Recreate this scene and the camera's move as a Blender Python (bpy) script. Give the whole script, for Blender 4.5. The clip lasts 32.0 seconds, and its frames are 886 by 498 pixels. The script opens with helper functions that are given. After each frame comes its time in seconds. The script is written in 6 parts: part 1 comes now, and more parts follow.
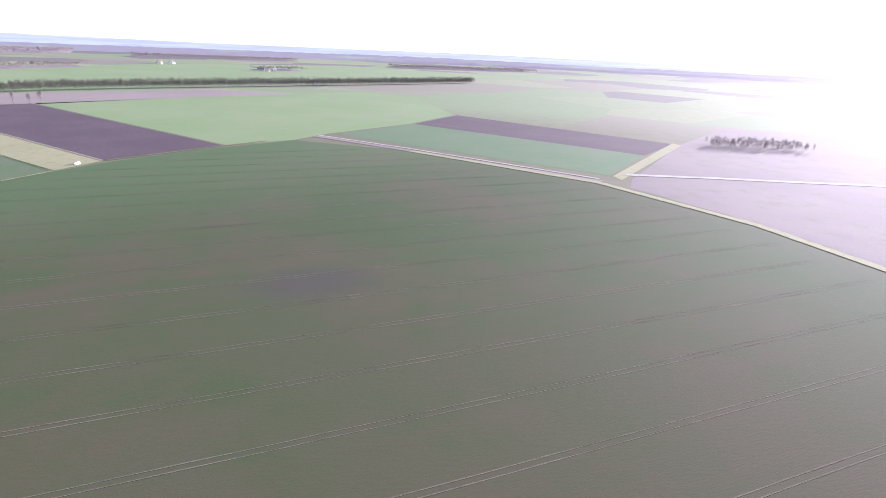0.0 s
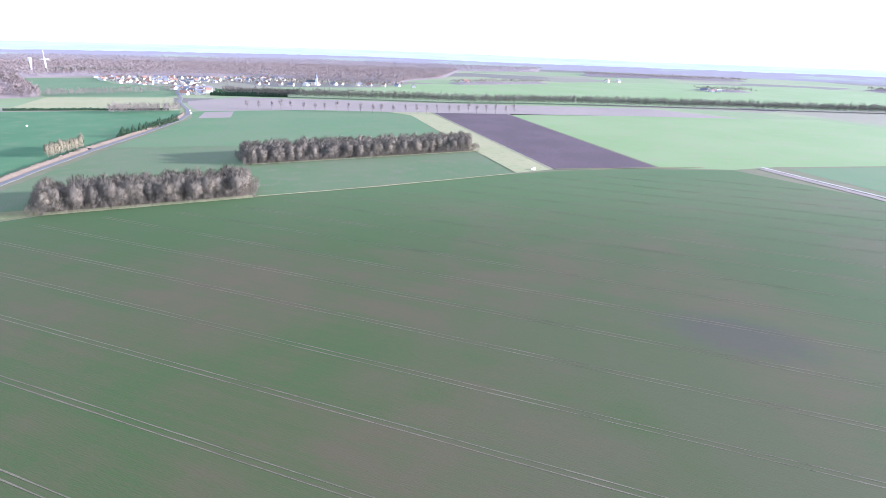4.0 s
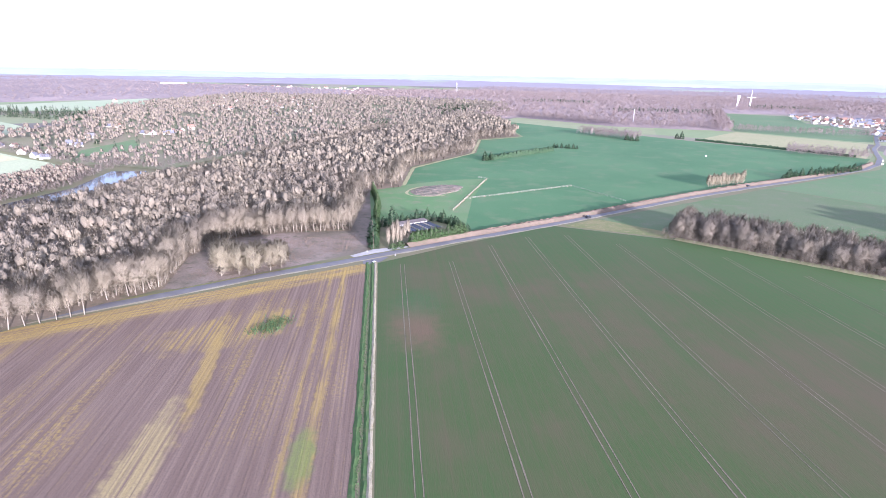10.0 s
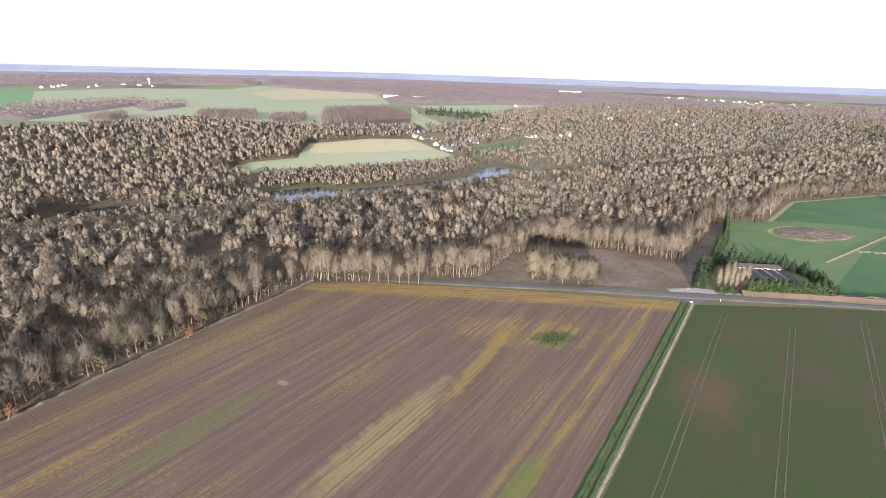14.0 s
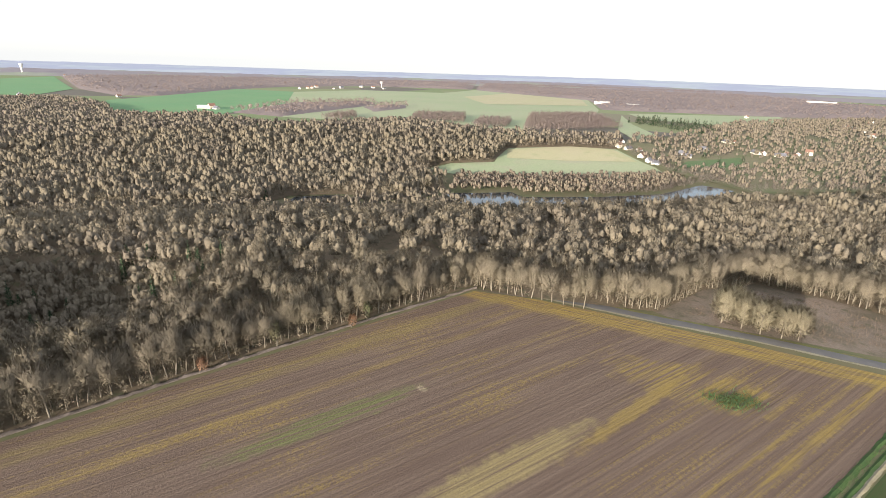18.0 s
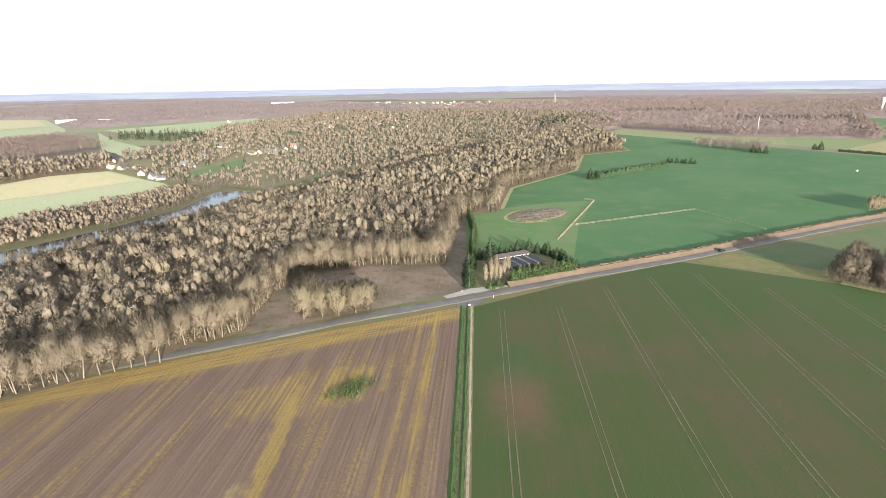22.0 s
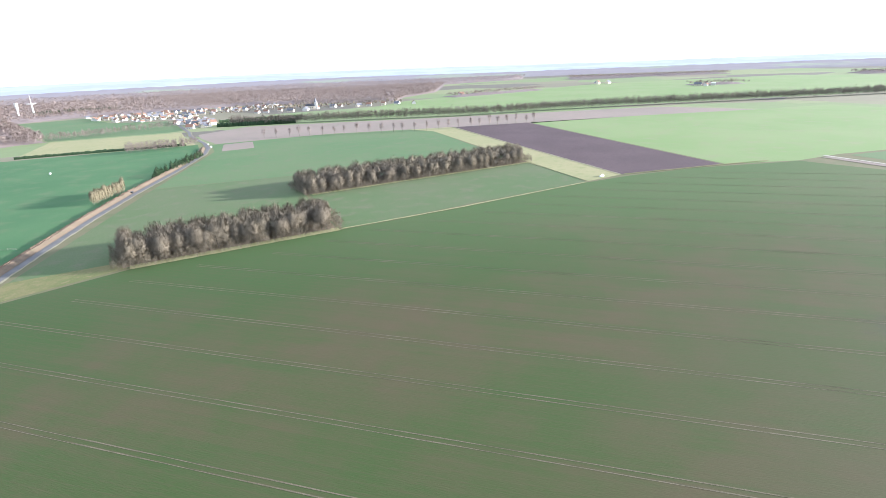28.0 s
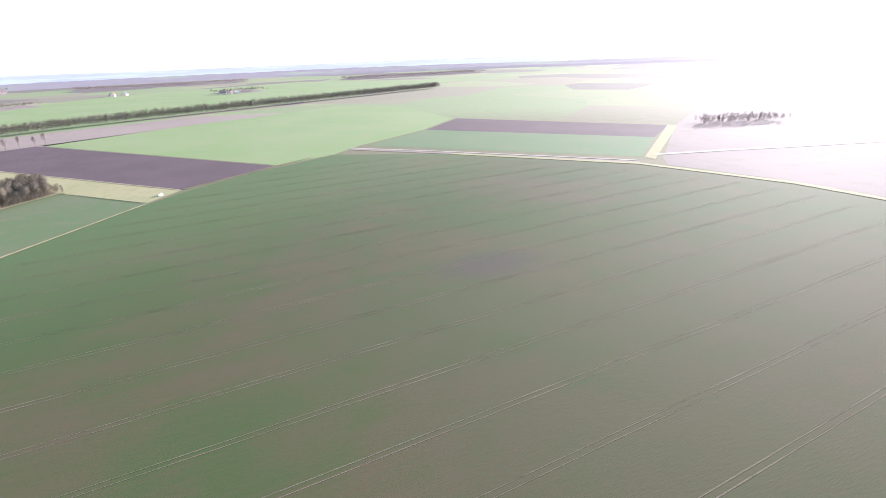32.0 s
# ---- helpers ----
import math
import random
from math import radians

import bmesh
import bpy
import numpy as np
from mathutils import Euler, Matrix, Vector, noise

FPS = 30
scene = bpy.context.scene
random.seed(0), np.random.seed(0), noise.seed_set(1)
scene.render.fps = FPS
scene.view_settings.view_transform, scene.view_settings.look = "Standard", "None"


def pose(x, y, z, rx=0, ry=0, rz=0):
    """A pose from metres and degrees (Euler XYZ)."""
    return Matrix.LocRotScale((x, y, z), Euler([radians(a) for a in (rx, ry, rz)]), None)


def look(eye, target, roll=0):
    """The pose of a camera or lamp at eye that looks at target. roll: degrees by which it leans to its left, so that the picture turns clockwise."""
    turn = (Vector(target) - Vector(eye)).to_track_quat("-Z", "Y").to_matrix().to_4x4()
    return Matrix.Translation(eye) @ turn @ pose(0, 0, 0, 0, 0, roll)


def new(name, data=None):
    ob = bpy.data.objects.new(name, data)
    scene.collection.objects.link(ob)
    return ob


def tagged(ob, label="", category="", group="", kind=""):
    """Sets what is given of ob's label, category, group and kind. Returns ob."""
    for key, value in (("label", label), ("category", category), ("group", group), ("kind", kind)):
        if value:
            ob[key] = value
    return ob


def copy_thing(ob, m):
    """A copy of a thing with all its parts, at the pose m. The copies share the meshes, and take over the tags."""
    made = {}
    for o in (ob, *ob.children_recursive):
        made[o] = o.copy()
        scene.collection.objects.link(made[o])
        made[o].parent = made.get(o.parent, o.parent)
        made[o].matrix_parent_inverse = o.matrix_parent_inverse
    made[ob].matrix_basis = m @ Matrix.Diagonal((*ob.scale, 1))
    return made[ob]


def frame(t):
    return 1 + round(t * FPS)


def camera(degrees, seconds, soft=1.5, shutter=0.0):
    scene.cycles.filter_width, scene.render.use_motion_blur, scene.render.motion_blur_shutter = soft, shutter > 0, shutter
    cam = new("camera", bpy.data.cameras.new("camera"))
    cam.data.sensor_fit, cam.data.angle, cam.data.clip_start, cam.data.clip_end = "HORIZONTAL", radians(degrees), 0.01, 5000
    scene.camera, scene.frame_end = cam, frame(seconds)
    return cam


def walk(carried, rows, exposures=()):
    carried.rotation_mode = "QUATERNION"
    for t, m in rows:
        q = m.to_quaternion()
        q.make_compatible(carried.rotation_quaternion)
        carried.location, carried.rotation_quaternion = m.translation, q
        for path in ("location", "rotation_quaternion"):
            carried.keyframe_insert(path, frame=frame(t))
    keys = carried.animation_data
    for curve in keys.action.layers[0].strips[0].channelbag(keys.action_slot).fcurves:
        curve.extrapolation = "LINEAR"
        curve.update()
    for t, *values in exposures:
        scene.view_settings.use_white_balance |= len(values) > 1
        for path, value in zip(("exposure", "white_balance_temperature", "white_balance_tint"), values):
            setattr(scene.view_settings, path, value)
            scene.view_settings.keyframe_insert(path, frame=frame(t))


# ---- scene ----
# The flight: seconds, eye, turn to the left, tilt, lean
PATH = (
    (0, -5.0, -51.6, 85.7, -96.83, -20.44, 2.56),
    (1, -7.1, -48.3, 87.2, -84.88, -19.41, 2.43),
    (2, -8.2, -44.8, 88.4, -75.02, -19.42, 2.22),
    (3, -8.1, -41.4, 89.1, -64.85, -20.57, 1.63),
    (3.5, -7.7, -39.6, 89.3, -59.69, -20.44, 1.78),
    (5.5, -2.6, -32.1, 90.0, -38.75, -19.92, 1.20),
    (6, -1.1, -29.9, 89.9, -34.09, -19.68, 1.18),
    (6.5, 0.3, -27.7, 89.7, -29.03, -19.56, 0.96),
    (7, 1.8, -25.6, 89.5, -23.54, -19.33, 1.12),
    (7.5, 3.3, -23.6, 89.4, -17.73, -19.13, 1.18),
    (8, 4.9, -21.7, 89.2, -11.76, -19.01, 1.32),
    (8.5, 6.5, -20.1, 89.0, -5.78, -18.87, 1.40),
    (9, 8.3, -18.5, 88.8, 0.00, -18.71, 1.33),
    (9.5, 10.3, -16.9, 88.7, 5.01, -18.50, 1.37),
    (10, 12.5, -15.5, 88.7, 9.83, -18.36, 1.37),
    (10.5, 14.5, -14.1, 89.1, 15.00, -18.29, 1.42),
    (11, 16.3, -12.6, 89.7, 20.62, -18.31, 1.59),
    (11.5, 18.2, -10.9, 90.2, 26.69, -18.37, 1.77),
    (12, 20.1, -9.2, 90.6, 32.32, -18.40, 1.80),
    (12.5, 21.9, -7.4, 91.0, 37.11, -18.44, 1.92),
    (13, 23.5, -5.5, 91.2, 40.95, -18.42, 1.89),
    (13.5, 25.0, -3.4, 91.4, 44.46, -18.42, 1.88),
    (14, 26.3, -0.8, 91.6, 48.38, -18.45, 1.74),
    (14.5, 27.3, 1.7, 91.8, 52.72, -18.49, 1.66),
    (15, 28.1, 4.1, 92.1, 57.59, -18.54, 2.07),
    (15.5, 28.7, 6.2, 92.4, 63.03, -18.65, 2.27),
    (17.5, 26.9, 12.7, 93.3, 74.16, -18.84, 2.09),
    (18, 24.5, 13.9, 93.2, 69.90, -18.63, 1.90),
    (18.5, 21.8, 14.8, 92.9, 62.67, -18.23, 1.46),
    (19, 18.9, 15.6, 92.5, 55.03, -17.88, 0.95),
    (19.5, 15.9, 16.2, 92.2, 48.32, -17.69, 0.42),
    (20, 12.8, 16.7, 91.8, 42.23, -17.49, 0.13),
    (20.5, 9.8, 17.1, 91.5, 36.83, -17.43, -0.10),
    (21, 6.8, 17.2, 91.3, 31.92, -17.31, -0.36),
    (21.5, 3.8, 17.5, 91.0, 26.24, -17.27, -0.57),
    (22, 0.7, 18.0, 90.8, 20.16, -17.26, -0.83),
    (22.5, -2.5, 18.5, 90.6, 13.59, -17.27, -1.12),
    (23, -5.5, 18.7, 90.6, 7.08, -17.34, -1.45),
    (23.5, -8.2, 18.7, 90.7, 0.95, -17.43, -1.70),
    (24, -10.7, 18.8, 90.8, -5.22, -17.54, -2.00),
    (24.5, -13.2, 19.1, 90.9, -11.57, -17.70, -2.30),
    (26.5, -25.1, 24.2, 90.5, -34.16, -18.13, -2.39),
    (27, -27.1, 25.9, 90.0, -41.23, -18.38, -2.61),
    (27.5, -28.7, 27.7, 89.5, -49.22, -18.67, -2.72),
    (28, -29.7, 29.3, 89.1, -56.03, -18.96, -2.51),
    (28.5, -30.1, 30.7, 88.8, -63.43, -19.20, -2.57),
    (29, -29.9, 32.1, 88.6, -71.39, -19.43, -2.75),
    (29.5, -29.4, 33.6, 88.5, -77.94, -19.62, -2.82),
    (30, -28.7, 35.2, 88.4, -84.22, -19.77, -2.75),
    (30.5, -27.9, 36.8, 88.4, -90.21, -19.87, -2.57),
    (31, -27.2, 38.5, 88.4, -94.99, -19.90, -2.54),
    (31.5, -26.9, 40.0, 88.6, -99.08, -20.00, -2.51),
    (32, -26.6, 41.5, 88.8, -102.22, -19.93, -2.22),
)
cam = camera(78.69, 32.0, soft=0.8)
walk(cam, [(t, pose(x, y, z, 90 + tilt, 0, turn) @ pose(0, 0, 0, 0, 0, lean)) for t, x, y, z, turn, tilt, lean in PATH],
     exposures=((0, 1.62, 5600, 30), (1, 1.53, 5700, 24), (2, 1.76, 5500, 20), (3, 1.93, 5300, 20), (6, 2.01, 5050, 25), (8, 2.00, 5150, 30), (9, 2.04, 5250, 34), (10, 1.96, 5350, 29), (11, 1.67, 5600, 23), (12, 1.33, 5900, 22), (13, 1.22, 6050, 22), (15, 1.28, 6450, 15),
                (17.5, 1.24, 6650, 10), (19, 1.16, 6800, 10), (22, 1.50, 6700, 10), (24, 1.85, 6250, 9), (28, 1.90, 5800, 10), (30, 2.04, 5900, 15), (32, 1.80, 5900, 20)))

# ---- daylight: low winter sun over hazy fields
SUN_TURN, SUN_UP = radians(140.5), radians(10.3)      # clockwise from +y; height
SUN_DIR = Vector((math.sin(SUN_TURN) * math.cos(SUN_UP), math.cos(SUN_TURN) * math.cos(SUN_UP), math.sin(SUN_UP)))
world = bpy.data.worlds.new("winter_sky")
scene.world = world
world.use_nodes = True
wn = world.node_tree
sky = wn.nodes.new("ShaderNodeTexSky")
sky.sky_type, sky.sun_disc = "NISHITA", False
sky.sun_elevation, sky.sun_rotation = SUN_UP, SUN_TURN
sky.air_density, sky.dust_density, sky.ozone_density, sky.altitude = 1.0, 1.0, 2.0, 150
wn.nodes["Background"].inputs["Strength"].default_value = 0.116
veil = wn.nodes.new("ShaderNodeMix")       # thin bright haze over the whole sky
veil.data_type = "RGBA"
veil.inputs[0].default_value = 0.62
veil.inputs[7].default_value = (4.6, 4.85, 5.35, 1)
wn.links.new(sky.outputs[0], veil.inputs[6])
wn.links.new(veil.outputs[2], wn.nodes["Background"].inputs["Color"])
sun = new("sun", bpy.data.lights.new("sun", "SUN"))
sun.data.energy, sun.data.angle, sun.data.color = 5.0, radians(0.6), (1.0, 0.93, 0.83)
sun.matrix_world = look(SUN_DIR * 1000, (0, 0, 0))

# ---- materials
ALONG = Vector((0.272, -0.962, 0))     # the way the drills ran
ACROSS = Vector((0.962, 0.272, 0))


class Nodes:
    """A small writer of node materials that work on world positions in metres."""

    def __init__(self, name, roughness=0.9, specular=0.2):
        self.m = bpy.data.materials.new(name)
        self.m.use_nodes = True
        self.t = self.m.node_tree
        self.b = self.t.nodes["Principled BSDF"]
        self.b.inputs["Roughness"].default_value = roughness
        self.b.inputs["Specular IOR Level"].default_value = specular
        self.p = self.t.nodes.new("ShaderNodeNewGeometry").outputs["Position"]

    def put(self, kind, *ins, operation=""):
        n = self.t.nodes.new("ShaderNode" + kind)
        if operation:
            n.operation = operation
        for i, v in enumerate(ins):
            if v is None:
                continue
            if isinstance(v, bpy.types.NodeSocket):
                self.t.links.new(v, n.inputs[i])
            else:
                n.inputs[i].default_value = v
        return n

    def math(self, op, a, b=0.0, c=0.0):
        return self.put("Math", a, b, c, operation=op).outputs[0]

    def dot(self, v, origin=(0, 0, 0)):
        d = self.put("VectorMath", self.p, tuple(origin), operation="SUBTRACT").outputs[0]
        return self.put("VectorMath", d, tuple(v), operation="DOT_PRODUCT").outputs["Value"]

    def noise(self, scale, detail=3.0, rough=0.55, vector=None):
        n = self.put("TexNoise", vector or self.p)
        n.inputs["Scale"].default_value, n.inputs["Detail"].default_value, n.inputs["Roughness"].default_value = scale, detail, rough
        return n.outputs[0]

    def streaks(self, across, along, detail=3.0, warp=0.0, a=ACROSS, l=ALONG):
        """Noise drawn out along the drills; across and along per metre."""
        v = self.math("MULTIPLY", self.dot(a), across)
        if warp:
            v = self.math("ADD", v, self.math("MULTIPLY", self.noise(0.05, 2), warp))
        q = self.put("CombineXYZ", v, self.math("MULTIPLY", self.dot(l), along), 0.0).outputs[0]
        return self.noise(1.0, detail, 0.55, q)

    def ramp(self, x, lo, hi):
        n = self.put("MapRange", x)
        n.interpolation_type = "SMOOTHSTEP"
        n.inputs[1].default_value, n.inputs[2].default_value = lo, hi
        return n.outputs[0]

    def blob(self, centre, rx, ry, turn=0.0, edge=0.35):
        """1 inside an uneven oval on the ground, 0 outside."""
        c, s = math.cos(turn), math.sin(turn)
        u = self.math("MULTIPLY", self.dot((c, s, 0), (*centre, 0)), 1 / rx)
        v = self.math("MULTIPLY", self.dot((-s, c, 0), (*centre, 0)), 1 / ry)
        r = self.math("SQRT", self.math("ADD", self.math("MULTIPLY", u, u), self.math("MULTIPLY", v, v)))
        r = self.math("ADD", r, self.math("MULTIPLY_ADD", self.noise(0.25, 4), 1.3, -0.65))
        return self.ramp(r, 1 + edge, 1 - edge)

    def mix(self, f, a, b):
        n = self.t.nodes.new("ShaderNodeMix")
        n.data_type = "RGBA"
        for i, v in ((0, f), (6, a), (7, b)):
            if isinstance(v, bpy.types.NodeSocket):
                self.t.links.new(v, n.inputs[i])
            else:
                n.inputs[i].default_value = v if i == 0 else (*v, 1)
        return n.outputs[2]

    def done(self, colour, bump=None, strength=0.4, distance=0.1):
        if isinstance(colour, bpy.types.NodeSocket):
            self.t.links.new(colour, self.b.inputs["Base Color"])
        else:
            self.b.inputs["Base Color"].default_value = (*colour, 1)
        if bump is not None:
            n = self.t.nodes.new("ShaderNodeBump")
            n.inputs["Strength"].default_value, n.inputs["Distance"].default_value = strength, distance
            self.t.links.new(bump, n.inputs["Height"])
            self.t.links.new(n.outputs[0], self.b.inputs["Normal"])
        return self.m


def patchy(name, a, b, c, big=0.012, mid=0.11, fine=1.4, roughness=0.95, bump=0.3):
    """Ground or leaf colour that varies in three scales."""
    n = Nodes(name, roughness)
    col = n.mix(n.ramp(n.noise(big, 4), 0.35, 0.65), a, b)
    col = n.mix(n.ramp(n.noise(mid, 4), 0.48, 0.75), col, c)
    f = n.noise(fine, 3)
    col = n.mix(n.math("MULTIPLY", n.ramp(f, 0.3, 0.75), 0.35), col, tuple(v * 0.55 for v in a))
    return n.done(col, f, bump, 0.3)


def plain(name, colour, roughness=0.7, vary=0.25, scale=0.6, metal=0.0):
    n = Nodes(name, roughness)
    n.b.inputs["Metallic"].default_value = metal
    return n.done(n.mix(n.ramp(n.noise(scale, 4), 0.3, 0.7), colour, tuple(v * (1 - vary) for v in colour)))


def plant(name, a, b, c, crown_scale=0.16, roughness=0.9):
    """Twigs or needles: differs from stand to stand, from crown to crown and from twig to twig."""
    n = Nodes(name, roughness, 0.1)
    info = n.t.nodes.new("ShaderNodeObjectInfo").outputs["Random"]
    isle = n.t.nodes.new("ShaderNodeNewGeometry").outputs["Random Per Island"]
    crown = n.math("ADD", n.math("MULTIPLY", n.noise(crown_scale, 2), 1.0), n.math("MULTIPLY_ADD", info, 0.3, -0.15))
    col = n.mix(n.ramp(crown, 0.32, 0.68), a, b)
    col = n.mix(n.math("MULTIPLY", n.ramp(isle, 0.2, 1.0), 0.65), col, c)
    stand = n.ramp(n.noise(0.018, 3), 0.42, 0.66)
    col = n.mix(n.math("MULTIPLY", stand, 0.45), col, tuple(v * f for v, f in zip(c, (0.95, 0.93, 1.05))))
    fine = n.ramp(n.noise(1.1, 3, 0.7), 0.40, 0.66)
    col = n.mix(n.math("MULTIPLY", fine, 0.45), col, tuple(v * 0.55 for v in c))
    return n.done(col)


def crop_material():
    """Winter cereal: thin green drills over brown soil, thinner in the middle of the field."""
    n = Nodes("young_cereal_drills", 0.95)
    green, soil, lush = (0.042, 0.067, 0.020), (0.076, 0.061, 0.034), (0.028, 0.071, 0.017)
    cover = n.math("ADD", n.noise(0.011, 4), n.math("MULTIPLY", n.noise(0.06, 4), 0.35))
    cover = n.math("ADD", cover, n.math("MULTIPLY", n.streaks(0.35, 0.012, 3), 0.28))
    col = n.mix(n.ramp(cover, 0.56, 0.98), soil, green)
    col = n.mix(n.math("MULTIPLY", n.ramp(n.streaks(0.10, 0.006, 3), 0.5, 0.72), 0.35), col, lush)
    # lusher margins beside the woods and the ditch; brighter green far off to the north-east
    col = n.mix(n.math("MULTIPLY", n.ramp(n.dot((0.46, 0.89, 0), (257, 210, 0)), -120, -5), 0.6), col, lush)
    col = n.mix(n.math("MULTIPLY", n.ramp(n.dot(ACROSS, (-19, 75, 0)), 26, 4), 0.45), col, lush)
    col = n.mix(n.math("MULTIPLY", n.ramp(n.dot((0.8, 0.6, 0), (300, 60, 0)), -90, 90), 0.5), col, (0.078, 0.130, 0.045))
    col = n.mix(n.math("MULTIPLY", n.blob((-27, 158), 8, 15, 0.3, 0.8), 0.6), col, (0.135, 0.072, 0.052))
    col = n.mix(n.math("MULTIPLY", n.blob((-31, 178), 8, 12, 0.2, 0.8), 0.4), col, (0.030, 0.080, 0.028))
    col = n.mix(n.math("MULTIPLY", n.blob((187, -25), 13, 22, 0.2, 0.6), 0.75), col, (0.052, 0.046, 0.040))
    # barer, browner soil in the southern part of the field
    bare = n.math("MULTIPLY", n.ramp(n.dot((0.35, -0.94, 0), (60, 45, 0)), -25, 70), n.ramp(n.math("ADD", n.noise(0.02, 4), 0.1), 0.35, 0.65))
    bare = n.math("MULTIPLY", bare, n.ramp(n.dot((1, 0, 0)), 230, 95))
    col = n.mix(n.math("MULTIPLY", bare, 0.55), col, (0.082, 0.066, 0.042))
    rows = n.math("SINE", n.math("MULTIPLY", n.dot(ACROSS), 2 * math.pi / 3.0))
    col = n.mix(n.math("MULTIPLY", n.ramp(rows, 0.8, 1.0), 0.22), col, soil)
    f = n.streaks(3.0, 0.35, 3)
    col = n.mix(n.math("MULTIPLY", n.ramp(f, 0.4, 0.75), 0.4), col, (0.068, 0.060, 0.029))
    return n.done(col, f, 0.35, 0.12)


def stubble_material():
    """Worked soil with straw and volunteer plants in streaks along the drills."""
    n = Nodes("stubble_soil", 0.97)
    soil, pale, straw, weed = (0.124, 0.084, 0.063), (0.166, 0.117, 0.087), (0.290, 0.203, 0.058), (0.135, 0.165, 0.045)
    col = n.mix(n.ramp(n.streaks(0.5, 0.02, 4), 0.35, 0.7), soil, pale)
    grain = n.noise(1.6, 6, 0.75)
    thin = n.streaks(1.7, 0.016, 3)
    wide = n.streaks(0.55, 0.010, 3)
    where = n.noise(0.022, 3)
    s = n.math("ADD", n.math("MULTIPLY", thin, 0.30), n.math("MULTIPLY", wide, 0.45))
    s = n.math("ADD", s, n.math("ADD", n.math("MULTIPLY", where, 0.50), n.math("MULTIPLY", n.streaks(0.09, 0.006, 2), 0.45)))
    speck = n.ramp(n.noise(0.9, 6, 0.8), 0.42, 0.60)
    col = n.mix(n.math("MULTIPLY", n.math("MULTIPLY", n.ramp(s, 0.84, 1.02), speck), 0.8), col, straw)

    def band(way, origin, start, stop, soft, much, colour, under):
        d = n.math("ADD", n.dot(way, origin), n.math("MULTIPLY_ADD", n.noise(0.5, 4), 3.0, -1.5))
        f = n.math("MULTIPLY", n.ramp(d, start - soft, start + soft), n.ramp(d, stop + soft, stop - soft))
        lines = n.noise(1.0, 4, 0.6, n.put("CombineXYZ", n.math("MULTIPLY", n.dot(way), 1.1), n.math("MULTIPLY", n.dot((-way[1], way[0], 0)), 0.05), 0.0).outputs[0])
        f = n.math("MULTIPLY", f, n.ramp(n.math("MULTIPLY_ADD", grain, 0.5, lines), 0.55, 0.85))
        return n.mix(n.math("MULTIPLY", f, much), under, colour)

    road_in, wood_in = (0.70, -0.714, 0), (0.943, 0.334, 0)
    col = band(road_in, (-66, 226, 0), 3, 17, 3.0, 1.0, straw, col)
    col = band(wood_in, (-177, 103, 0), 9, 15, 2.0, 0.55, (0.235, 0.18, 0.06), col)
    col = band(wood_in, (-177, 103, 0), 27, 30, 1.2, 0.45, straw, col)
    col = band(tuple(-ACROSS), (-19, 75, 0), 13, 16, 0.8, 0.8, straw, col)
    col = band(tuple(-ACROSS), (-19, 75, 0), 19.5, 21, 0.6, 0.7, straw, col)
    col = n.mix(n.math("MULTIPLY", n.math("MULTIPLY", n.blob((-72, 68), 30, 5.0, 1.85), n.ramp(n.streaks(1.2, 0.02, 4), 0.3, 0.55)), 0.8), col, (0.30, 0.235, 0.105))
    col = n.mix(n.math("MULTIPLY", n.blob((-84, 118), 30, 2.4, 1.95), 0.7), col, straw)
    col = n.mix(n.math("MULTIPLY", n.math("MULTIPLY", n.blob((-88, 142), 26, 11, 0.75), n.ramp(n.streaks(0.9, 0.02, 4), 0.42, 0.58)), 0.8), col, straw)
    col = n.mix(n.math("MULTIPLY", n.blob((-38, 84), 10, 3.2, 1.85), 0.8), col, weed)
    col = n.mix(n.math("MULTIPLY", n.math("MULTIPLY", n.blob((-104, 30), 28, 4.0, 1.85), n.ramp(n.streaks(1.2, 0.02, 4), 0.35, 0.6)), 0.7), col, weed)
    col = n.mix(n.math("MULTIPLY", n.blob((-111, 58), 1.8, 1.2, 0.3), 0.45), col, (0.42, 0.34, 0.22))
    ruts = n.math("SINE", n.math("MULTIPLY", n.dot(ACROSS), 2 * math.pi / 1.5))
    col = n.mix(n.math("MULTIPLY", n.ramp(ruts, 0.3, 1.0), 0.17), col, (0.115, 0.080, 0.068))
    col = n.mix(n.math("MULTIPLY", n.ramp(grain, 0.4, 0.75), 0.5), col, (0.088, 0.066, 0.052))
    ridge = n.math("ADD", n.math("MULTIPLY", ruts, 0.10), n.math("ADD", grain, thin))
    return n.done(col, ridge, 0.8, 0.35)


